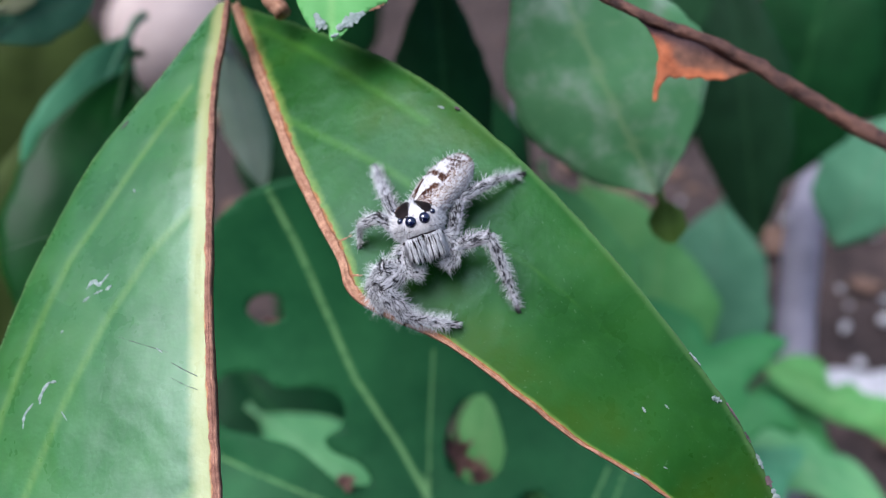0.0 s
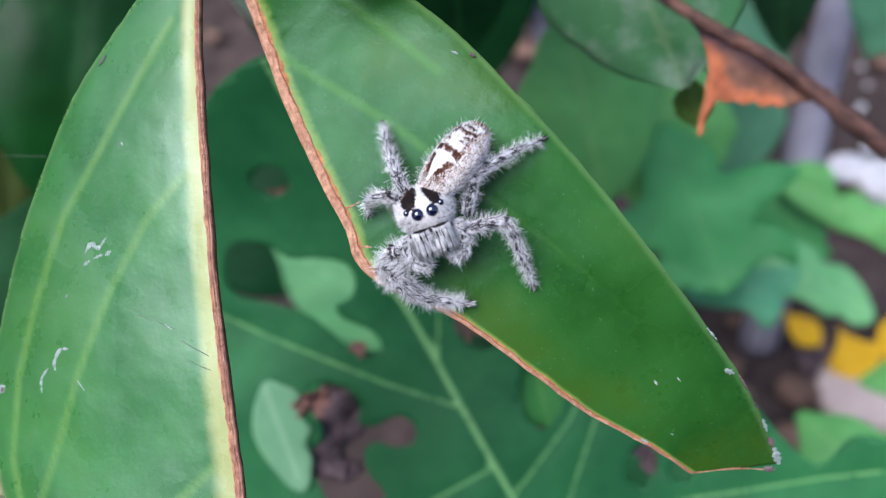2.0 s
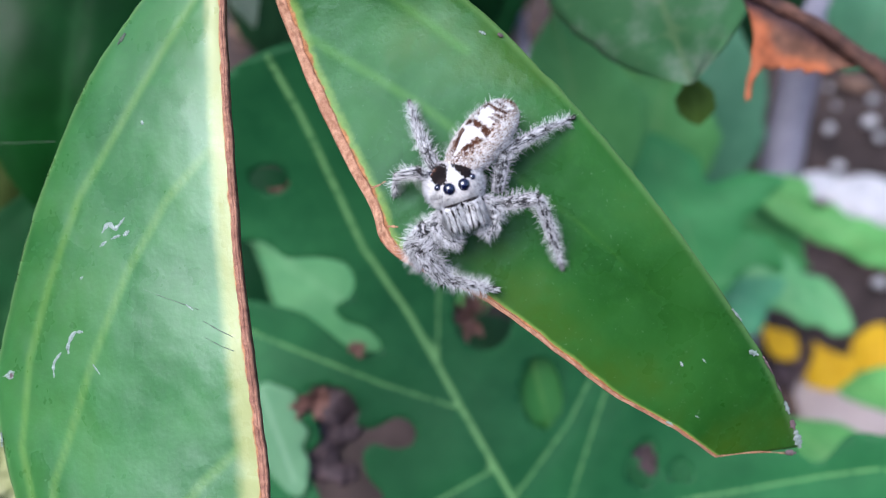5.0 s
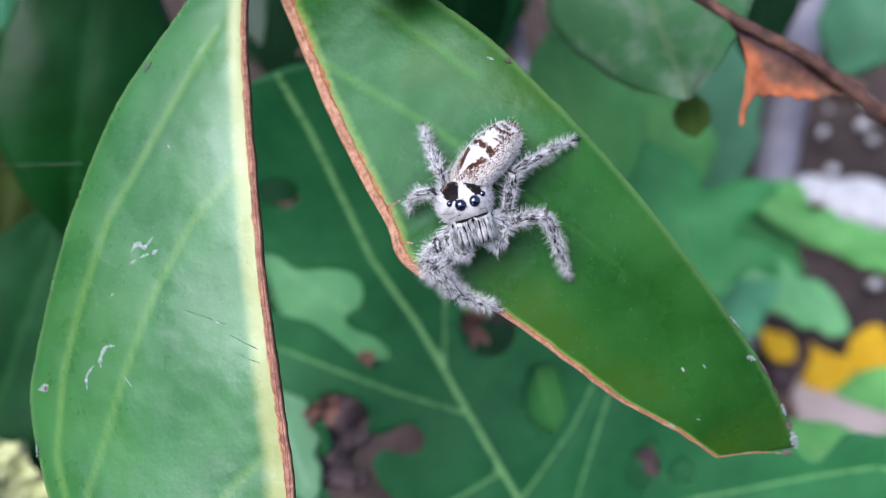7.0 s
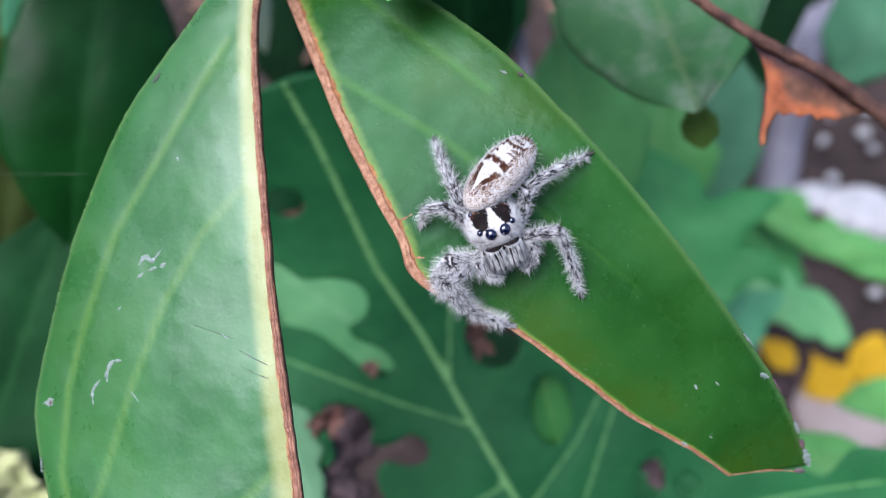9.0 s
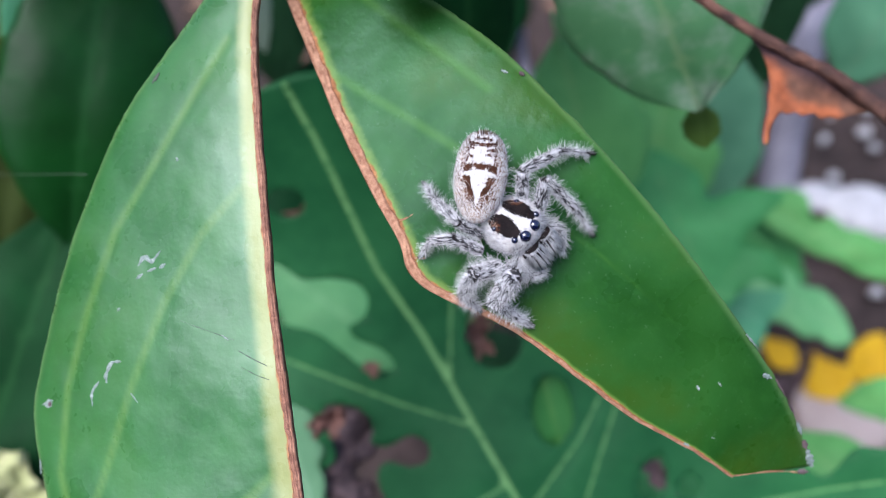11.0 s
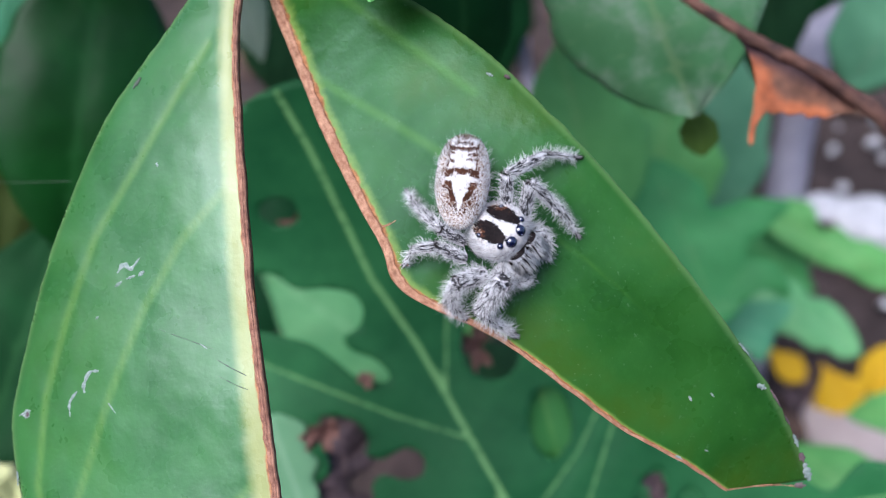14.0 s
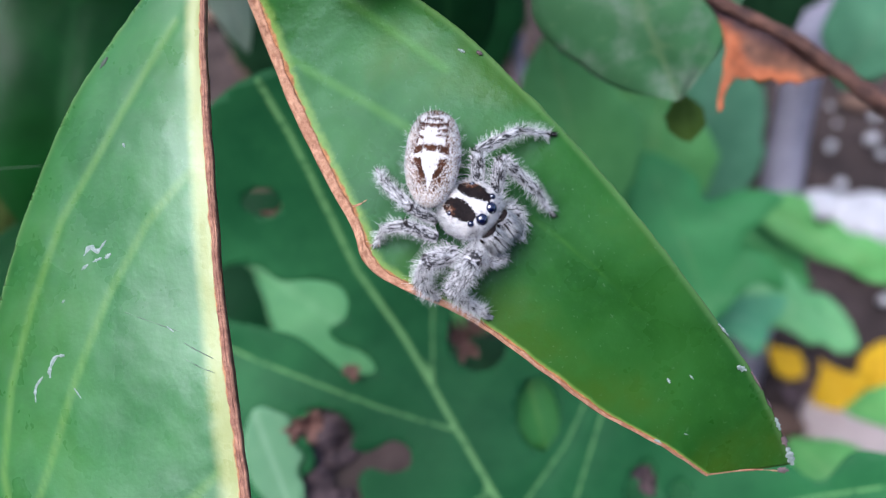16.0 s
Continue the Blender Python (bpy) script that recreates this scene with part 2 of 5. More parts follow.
dry_margin = noisy("dry_reddish_margin", (0.22, 0.09, 0.05), (0.58, 0.33, 0.21), 1500, 0.65, 0.9, 0.0004)
margin_dark = noisy("reddish_brown_margin", (0.16, 0.065, 0.045), (0.46, 0.24, 0.16), 1300, 0.65, 0.9, 0.0004)
twig_bark = noisy("dry_twig_bark", (0.010, 0.006, 0.008), (0.190, 0.090, 0.062), 620, 0.7, 1.0, 0.0008)
def scrap_material():
    m, nt, b = mat("dry_orange_leaf", 0.6, 0.10)
    co = coords(nt)
    f = noise_of(nt, 420, 5, 0.65, co)
    orange = ramp(nt, f, (0.3, (0.14, 0.040, 0.018)), (0.7, (0.36, 0.115, 0.050)))
    tan = ramp(nt, f, (0.3, (0.050, 0.026, 0.018)), (0.7, (0.155, 0.072, 0.046)))
    burnt = ramp(nt, f, (0.3, (0.012, 0.008, 0.012)), (0.7, (0.052, 0.030, 0.036)))
    shake = calc(nt, "MULTIPLY", calc(nt, "SUBTRACT", noise_of(nt, 300, 3, 0.6, co), 0.5), 2.0)
    c = mix(nt, span(nt, calc(nt, "ADD", attr(nt, "vein"), shake), 0.35, 1.4), orange, tan)
    xyz = nt.nodes.new("ShaderNodeSeparateXYZ")
    nt.links.new(co, xyz.inputs[0])
    up = calc(nt, "ADD", calc(nt, "SUBTRACT", xyz.outputs[1], calc(nt, "MULTIPLY", xyz.outputs[0], 0.10)), calc(nt, "MULTIPLY", shake, 0.0004))
    c = mix(nt, span(nt, up, -0.0012, 0.0001), c, burnt)
    nt.links.new(c, b.inputs["Base Color"])
    bump(nt, b, f, 0.8, 0.0004)
    return m


dry_sheet = scrap_material()
scratch_mat = noisy("greyish_scratch", (0.035, 0.06, 0.04), (0.10, 0.12, 0.10), 1500, 0.6, 0.4)
dead_brown = noisy("dead_dark_leaf", (0.014, 0.010, 0.013), (0.20, 0.14, 0.148), 180, 0.8, 0.8, 0.001)
rot_red = noisy("rotting_reddish_leaf", (0.12, 0.055, 0.045), (0.27, 0.15, 0.12), 200, 0.7)
silver = noisy("silvery_insect_scar", (0.12, 0.17, 0.15), (0.36, 0.42, 0.41), 1900, 0.7)
grey_stem = noisy("grey_stem_bark", (0.24, 0.23, 0.28), (0.38, 0.36, 0.42), 120, 0.8)
soil_mat = noisy("dark_potting_soil", (0.016, 0.012, 0.011), (0.085, 0.060, 0.055), 70, 0.95, 1.0, 0.004)
chip_mat = noisy("bark_chip", (0.07, 0.042, 0.03), (0.24, 0.15, 0.11), 150, 0.85)
pebble_mat = noisy("white_pebble", (0.34, 0.34, 0.36), (0.66, 0.66, 0.68), 90, 0.8)
beige_mat = noisy("beige_stone", (0.36, 0.29, 0.27), (0.5, 0.42, 0.39), 60, 0.85)
screen_mat = noisy("dark_light_screen", (0.004, 0.012, 0.004), (0.03, 0.07, 0.02), 45, 0.8, 1.0, 0.01, 0.1)
silk_mat = noisy("silk", (0.12, 0.16, 0.12), (0.3, 0.33, 0.3), 500, 0.5)

# ---------------------------------------------------------------- ground
def axis_steps(lo, hi, n, far):
    near = [lo + (hi - lo) * i / n for i in range(n + 1)]
    out = [near[0] - far * 0.75 ** k for k in range(14)]
    return out + near + [near[-1] + far * 0.75 ** k for k in range(13, -1, -1)]


def build_ground():
    xs, ys = axis_steps(-0.5, 0.8, 90, 60.0), axis_steps(-0.3, 1.3, 90, 60.0)
    verts = []
    for y in ys:
        for x in xs:
            p = Vector((x, y, 0))
            near = 1.0 if abs(x) < 1.2 and abs(y) < 1.6 else 0.0
            z = near * (0.010 * noise.noise(p * 14) + 0.005 * noise.noise(p * 55)) - 0.006
            verts.append((x, y, z))
    w = len(xs)
    faces = [(j * w + i, j * w + i + 1, (j + 1) * w + i + 1, (j + 1) * w + i) for j in range(len(ys) - 1) for i in range(w - 1)]
    ob = new("ground", mesh_of("ground", verts, faces, [soil_mat]))
    return tagged(ob, "dark crumbly potting soil with bark and white grit", "soil", kind="structure")


def lump(c, r, rnd, flat=0.7):
    """A small irregular stone of 8 sides and 4 rings."""
    v, f, o = [], [], Vector((rnd.random() * 9, rnd.random() * 9, rnd.random() * 9))
    spin = rnd.random() * 6.3
    for i in range(5):
        th = math.pi * (i + 0.5) / 5
        for k in range(8):
            a = 2 * math.pi * k / 8 + spin
            d = Vector((math.sin(th) * math.cos(a), math.sin(th) * math.sin(a), math.cos(th)))
            q = r * (1 + 0.35 * noise.noise(d * 1.4 + o))
            v.append((c[0] + d.x * q, c[1] + d.y * q * 0.8, c[2] + d.z * q * flat))
    for i in range(4):
        for k in range(8):
            f.append((i * 8 + k, i * 8 + (k + 1) % 8, (i + 1) * 8 + (k + 1) % 8, (i + 1) * 8 + k))
    f += [tuple(range(7, -1, -1)), tuple(range(32, 40))]
    return v, f


def scatter(name, label, category, material, count, box, sizes, seed, flat):
    rnd = random.Random(seed)
    verts, faces = [], []
    for _ in range(count):
        r = sizes[0] + (sizes[1] - sizes[0]) * rnd.random() ** 2
        v, f = lump((rnd.uniform(box[0], box[1]), rnd.uniform(box[2], box[3]), r * flat * 0.3), r, rnd, flat)
        faces += [tuple(i + len(verts) for i in q) for q in f]
        verts += v
    return tagged(new(name, mesh_of(name, verts, faces, [material])), label, category, kind="stuff")


def stone(label, material, c, r, flat, seed, name="stone"):
    v, f = lump((0, 0, 0), r, random.Random(seed), flat)
    ob = tagged(new(name, mesh_of(name, v, f, [material])), label, "stone")
    ob.matrix_basis = pose(c[0], c[1], c[2] + r * flat * 0.6)
    sub = ob.modifiers.new("round", "SUBSURF")
    sub.levels = sub.render_levels = 1
    return ob


# ---------------------------------------------------------------- the two front leaves
def smooth_noise(x, y, z=0.0):
    return noise.noise(Vector((x, y, z)))


def front_blade(left, right, height, width_of, brown_right, veins, material, fade, thick=0.32, ns=170, nw=52):
    """A leaf blade ruled between two margins, in mm; one margin is dried."""
    verts, edge, rim, vein = [], [], [], []
    for layer in (0, 1):
        for i in range(ns + 1):
            s = i / ns
            a, b = spline(left, s), spline(right, s)
            wide = (b - a).length
            nick = 0.16 * smooth_noise(s * 46, 3.1) + 0.10 * smooth_noise(s * 120, 7.7)
            for k in range(nw + 1):
                w = 0.5 - 0.5 * math.cos(math.pi * k / nw)
                w = 0.35 * w + 0.65 * k / nw
                p = a.lerp(b, w)
                if k in (0, nw):
                    p += (b - a).normalized() * nick
                e = (1 - w if brown_right else w) * wide
                o = (w if brown_right else 1 - w) * wide
                h = height(p.x, p.y) + 0.35 * smooth_noise(p.x * 0.09, p.y * 0.09) + 0.05 * smooth_noise(p.x * 0.5, p.y * 0.5)
                d = min(seg_dist(p.x, p.y, line) for line in veins)
                h -= 0.05 * math.exp(-(d / 0.6) ** 2)
                h -= 0.4 * math.exp(-o / 1.1)
                verts.append((p.x * MM, p.y * MM, (h - layer * thick * (1 if 0 < k < nw else 0.3)) * MM))
                edge.append(e / width_of(s))
                rim.append(o)
                vein.append(d + fade(p.x))
    n, c = (ns + 1) * (nw + 1), nw + 1
    faces = []
    for i in range(ns):
        for k in range(nw):
            q = (i * c + k, (i + 1) * c + k, (i + 1) * c + k + 1, i * c + k + 1)
            faces.append(q)
            faces.append(tuple(j + n for j in reversed(q)))
        for k in (0, nw):
            q = (i * c + k, (i + 1) * c + k, (i + 1) * c + k + n, i * c + k + n)
            faces.append(q if k else tuple(reversed(q)))
    for k in range(nw):
        for i in (0, ns):
            q = (i * c + k, i * c + k + 1, i * c + k + 1 + n, i * c + k + n)
            faces.append(q if i == 0 else tuple(reversed(q)))
    return mesh_of("blade", verts, faces, [material], edge=edge, rim=rim, vein=vein)


def dried_strip(line, other, height, width_of, ridges, ns=260, nk=12, s0=0.0, s1=1.0, lift=0.1, material=dry_margin):
    """The curled, ridged dry margin that runs along line, inward towards other."""
    verts, faces = [], []
    for i in range(ns + 1):
        s = s0 + (s1 - s0) * i / ns
        a, b = spline(line, s), spline(other, s)
        inward = (b - a).normalized()
        wd = width_of(s) * (1 + 0.22 * smooth_noise(s * 55, 1.7) + 0.14 * smooth_noise(s * 160, 4.2))
        out = 0.10 * smooth_noise(s * 40, 9.4)
        for k in range(nk + 1):
            q = k / nk
            p = a + inward * (q * wd - out - 0.12)
            h = height(p.x, p.y) + 0.35 * smooth_noise(p.x * 0.09, p.y * 0.09)
            h += lift + 0.26 * math.sin(math.pi * min(1, q * 1.05)) ** 0.7 + 0.07 * math.sin(q * ridges * 6.28 + 2.2 * smooth_noise(s * 12, 2.0))
            h += 0.07 * smooth_noise(s * 90, q * 5)
            if k in (0, nk):
                h = height(p.x, p.y) - (0.35 if k == 0 else 0.05)
            verts.append((p.x * MM, p.y * MM, h * MM))
    c = nk + 1
    for i in range(ns):
        for k in range(nk):
            faces.append((i * c + k, (i + 1) * c + k, (i + 1) * c + k + 1, i * c + k + 1))
        faces.append((i * c, i * c + nk, (i + 1) * c + nk, (i + 1) * c))
    return mesh_of("dried_margin", verts, faces, [material])


def ribbon(pts, width, height, lift, material, seed=0, n=26):
    """A thin raised scar along pts (mm) on a leaf."""
    verts, faces = [], []
    for i in range(n + 1):
        s = i / n
        p = spline([(x, y, 0) for x, y in pts], s)
        d = (spline([(x, y, 0) for x, y in pts], min(1, s + 0.02)) - spline([(x, y, 0) for x, y in pts], max(0, s - 0.02))).normalized()
        nrm = Vector((-d.y, d.x, 0))
        w = width * (0.3 + 0.7 * math.sin(math.pi * (0.06 + 0.88 * s))) * max(0.15, 1 + 1.1 * smooth_noise(s * 7, seed) + 0.5 * smooth_noise(s * 19, seed))
        h = height(p.x, p.y) + 0.35 * smooth_noise(p.x * 0.09, p.y * 0.09)
        for q, z in ((-1, -0.05), (-0.5, lift), (0.5, lift), (1, -0.05)):
            c = p + nrm * q * w * 0.5
            verts.append((c.x * MM, c.y * MM, (h + z) * MM))
    for i in range(n):
        for k in range(3):
            faces.append((i * 4 + k, i * 4 + k + 1, (i + 1) * 4 + k + 1, (i + 1) * 4 + k))
    faces += [(0, 1, 2, 3), tuple(n * 4 + k for k in (3, 2, 1, 0))]
    return mesh_of("scar", verts, faces, [material])


LEFT_POSE = frame_of((-0.03254, 0.06321, 0.24984), (-0.0676, -0.7915, -0.6074), (-0.2714, -0.5713, 0.7746))
RIGHT_POSE = frame_of((0.0086, 0.0685, 0.2539), (0.69765, -0.51855, -0.49437), (-0.0216, -0.7049, 0.7089))


def left_height(u, v):
    return 0.7 - 0.006 * (v - 1) ** 2


def right_height(u, v):
    return 2.87 - 0.0102 * u - 0.0054 * u * u


def build_front_leaves(shrub):
    a = [(-40.6, 2.4), (-35.2, -0.4), (-29.6, -3.9), (-21.5, -9.0), (-12.8, -12.4), (-2.5, -14.9), (7, -15.9), (14, -15.4), (21.9, -11.4), (30, -4), (36.5, 14.2)]
    b = [(-40.6, 4.1), (-36, 4.75), (-29.1, 5.3), (-19.2, 7.3), (-12.2, 8.9), (-2.5, 11.2), (5.5, 13.5), (11, 15.0), (17.2, 16.6), (27, 18.0), (36.5, 15.2)]
    a, b = [Vector((*p, 0)) for p in a], [Vector((*p, 0)) for p in b]
    veins = [[(-40, 3.0), (-19, 5.6), (-2.5, 9.2), (17, 15.0), (36, 14.6)],
             [(-13.8, 6.3), (-8.1, 2.2), (-1.2, -0.7), (8.6, -3.2), (20.8, -5.6), (30, -4)],
             [(-28.8, 2.0), (-21.9, -1.3), (-16.2, -3.9), (-7.8, -8.1), (1.1, -10.2), (9, -11.2), (18, -10.5), (30, -4)],
             [(14.2, 13.4), (18.1, 10.2), (26, 6)]]
    width = lambda s: 0.60 + 0.28 * s
    leaf = part("leaf", front_blade(a, b, left_height, width, True, veins, front_green_a, lambda u: 0.0), shrub,
                "broad waxy green leaf with yellow midrib and dried brown margin", LEFT_POSE)
    part("dried_margin", dried_strip(b, a, left_height, width, 3.2, material=margin_dark), leaf, "ridged reddish-brown dried leaf margin")
    for pts, w, lift, m in (
        ([(5.6, -4.8), (5.9, -5.9), (7.2, -6.4), (8.0, -6.2)], 0.5, 0.07, silver),
        ([(8.0, -7.2), (9.2, -7.9), (10.6, -7.6)], 0.35, 0.06, silver),
        ([(-6.2, -2.2), (-5.0, -3.1), (-5.4, -4.0), (-4.4, -4.6)], 0.6, 0.05, silver),
        ([(-4.9, -1.4), (-4.4, -2.0)], 0.5, 0.05, silver), ([(-3.6, -3.9), (-3.0, -4.6)], 0.4, 0.05, silver), ([(0.2, -6.0), (0.5, -6.3)], 0.3, 0.05, silver), ([(8.6, -3.0), (9.4, -2.0)], 0.2, 0.05, silver), ([(-16.0, -1.8), (-15.6, -1.5)], 0.3, 0.05, silver),
        ([(-4.4, -2.4), (-3.9, -3.4)], 0.3, 0.06, silver),
        ([(0.6, 1.4), (1.2, 4.4), (1.8, 7.6)], 0.10, 0.03, scratch_mat),
        ([(2.8, 8.2), (3.4, 9.8), (3.9, 11.4)], 0.13, 0.03, scratch_mat),
        ([(4.3, 8.6), (4.9, 10.4), (5.2, 11.8)], 0.08, 0.03, scratch_mat),
        ([(1.5, 6.2), (1.9, 7.0)], 0.25, 0.06, silver),
        ([(-25.0, -5.6), (-23.8, -6.3)], 0.4, 0.03, scratch_mat),
        ([(10.8, -13.6), (11.6, -13.2)], 1.2, 0.07, silver),
        ([(11.0, -13.3), (11.5, -13.2)], 0.55, 0.12, dead_brown),
        ([(17.2, -13.6), (18.6, -13.2)], 0.25, 0.06, silver),
    ):
        part("scar", ribbon(pts, w, left_height, lift, m, w * 7), leaf)

    a = [(-54.3, -0.4), (-44.4, -3.4), (-35.3, -6.2), (-25.5, -9.2), (-14.7, -11.6), (-9.6, -12.9), (-0.3, -9.0), (8.3, -7.0), (15.8, -5.4), (22.5, -3.1), (28.3, -1.7)]
    b = [(-54.3, 0.3), (-43.9, 3.5), (-35.1, 6.2), (-28.5, 8), (-20.6, 9.3), (-10.3, 9.8), (-2.5, 9.9), (8, 9.6), (20.8, 8.8), (27.8, 7.7), (34.5, 6.0)]
    a, b = [Vector((*p, 0)) for p in a], [Vector((*p, 0)) for p in b]
    veins = [[(-34.5, -5.9), (-30.2, -5.0), (-23.5, -2.8), (-18, -1.2), (0.3, 2.8), (6.5, 3.7), (13.4, 4.3), (24, 4.7)],
             [(-47, 0.0), (-38, 2.0), (-29, 3.6), (-20, 5.4)]]
    width = lambda s: 1.42 - 0.25 * s - 0.75 * max(0.0, min(1.0, (s - 0.45) * 6))
    leaf = part("leaf", front_blade(a, b, right_height, width, False, veins, front_green_b, lambda u: max(0.0, (u + 18) * 0.022)), shrub,
                "deep green waxy leaf with a browned torn margin", RIGHT_POSE)
    part("dried_margin", dried_strip(a, b, right_height, lambda s: width(s) * 0.92, 1.3, lift=0.03), leaf, "crumbling orange-brown dried leaf margin")
    for pts, w, lift, m in (
        ([(17.3, 1.7), (17.9, 1.6)], 0.38, 0.05, silver), ([(18.6, 3.6), (19.2, 3.6)], 0.3, 0.04, silver),
        ([(21.2, 7.7), (22.2, 8.2)], 0.45, 0.06, silver), ([(23.0, -0.6), (23.4, -0.4)], 0.25, 0.04, silver),
        ([(16.5, 9.0), (18.2, 9.0)], 0.3, 0.05, silver), ([(-20.6, 7.6), (-19.9, 7.9)], 0.35, 0.05, silver),
        ([(-19.2, 8.8), (-18.6, 9.0)], 0.4, 0.04, dead_brown),
        ([(28.4, 7.5), (30.0, 7.1)], 0.4, 0.1, silver), ([(30.8, 6.9), (32.0, 6.6)], 0.5, 0.1, dead_brown), ([(32.2, 6.6), (34.4, 5.9)], 0.7, 0.1, silver),
        ([(26.0, 8.0), (27.2, 7.8)], 0.3, 0.08, dead_brown), ([(22.6, 8.5), (25.0, 8.2)], 0.22, 0.06, dead_brown),
        ([(28.4, -1.5), (31.4, 2.2), (34.1, 4.6)], 0.28, 0.08, dry_margin), ([(33.6, 4.3), (34.6, 5.2)], 0.5, 0.12, dead_brown),
        ([(21.4, -3.3), (22.2, -3.0)], 0.5, 0.1, silver), ([(-16.2, -11.0), (-15.6, -9.8), (-15.4, -8.8)], 0.30, 0.05, dry_margin), ([(-12.0, -11.6), (-11.2, -10.8)], 0.35, 0.05, dry_margin),
    ):
        part("scar", ribbon(pts, w, right_height, lift, m, w * 5), leaf)


# ---------------------------------------------------------------- leaves behind
def broad_leaf_mesh(length, half, belly, material, seed, nu=30, nv=16):
    verts, vein = [], []
    ex = math.log(0.5) / math.log(belly)
    for layer in (0, 1):
        for i in range(nu + 1):
            s = i / nu
            w0 = half * max(0.02, math.sin(math.pi * s ** ex)) ** 0.8
            for k in range(nv + 1):
                q = 2 * k / nv - 1
                w = w0 * (1 + 0.2 * smooth_noise(s * 4.5, seed + (9 if q > 0 else 0)) + 0.07 * smooth_noise(s * 15, seed))
                x, y = s * length, q * w
                z = -0.14 * length * (s - 0.4) ** 2 * 2 + 0.16 * abs(y) - 0.28 * y * y / half
                z += 0.05 * half * smooth_noise(s * 4, q * 2, seed)
                verts.append((x, y, z - layer * 0.0003))
                side = abs(((s * 7 - abs(q) * 0.8) % 1.0) - 0.5) * length / 7
                vein.append(min(abs(y), 0.0004 + side * 0.6 + (0 if abs(q) < 0.9 else 0.001)) * 1000)
    n, c, faces = (nu + 1) * (nv + 1), nv + 1, []
    for i in range(nu):
        for k in range(nv):
            f = (i * c + k, (i + 1) * c + k, (i + 1) * c + k + 1, i * c + k + 1)
            faces += [f, tuple(j + n for j in reversed(f))]
        for k in (0, nv):
            f = (i * c + k, (i + 1) * c + k, (i + 1) * c + k + n, i * c + k + n)
            faces.append(f if k else tuple(reversed(f)))
    return mesh_of("leaf", verts, faces, [material], vein=vein)


def broad_leaf(owner, label, material, base, tip, normal, half, belly, tilt):
    base, tip = Vector(base), Vector(tip)
    m = frame_of(base, tip - base, normal) @ pose(0, 0, 0, tilt, 0, 0)
    length = (tip - base).length
    seed = len(bpy.data.objects) * 0.37
    me = broad_leaf_mesh(length, half, belly, material, seed)
    if owner is None:
        leaf = tagged(new("fallen_leaf", me), label, "leaf")
        leaf.matrix_basis = m
        return leaf
    leaf = part("leaf", me, owner, label, m)
    v, f = tube([(-0.006, 0.001, -0.008), (-0.003, 0, -0.002), (length * 0.12, 0, -0.14 * length * 0.157), (length * 0.45, 0, -0.001)], [0.0010, 0.0009, 0.0006, 0.0003], 6, 0.0, 14)
    part("petiole", mesh_of("petiole", v, f, [material], vein=[0.0] * len(v)), leaf)
    return leaf


def inside(x, y, loop):
    odd = False
    for (ax, ay), (bx, by) in zip(loop, loop[1:] + loop[:1]):
        if (ay > y) != (by > y) and x < (bx - ax) * (y - ay) / (by - ay) + ax:
            odd = not odd
    return odd


def closed_curve(pts, per=5):
    k, out = len(pts), []
    for i in range(k):
        a, b, c, d = (Vector((*pts[(i + j) % k], 0)) for j in (-1, 0, 1, 2))
        for q in range(per):
            f = q / per
            p = 0.5 * ((2 * b) + (c - a) * f + (2 * a - 5 * b + 4 * c - d) * f * f + (3 * b - a - 3 * c + d) * f ** 3)
            out.append((p.x, p.y))
    return out


def hole_loop(cx, cy, ru, rv, turn=0.0, seed=0.0, n=18):
    out = []
    for i in range(n):
        a = 2 * math.pi * i / n
        r = 1 + 0.22 * smooth_noise(math.cos(a) * 1.3 + seed, math.sin(a) * 1.3, seed)
        x, y = ru * r * math.cos(a), rv * r * math.sin(a)
        c, s = math.cos(turn), math.sin(turn)
        out.append((cx + x * c - y * s, cy + x * s + y * c))
    return out


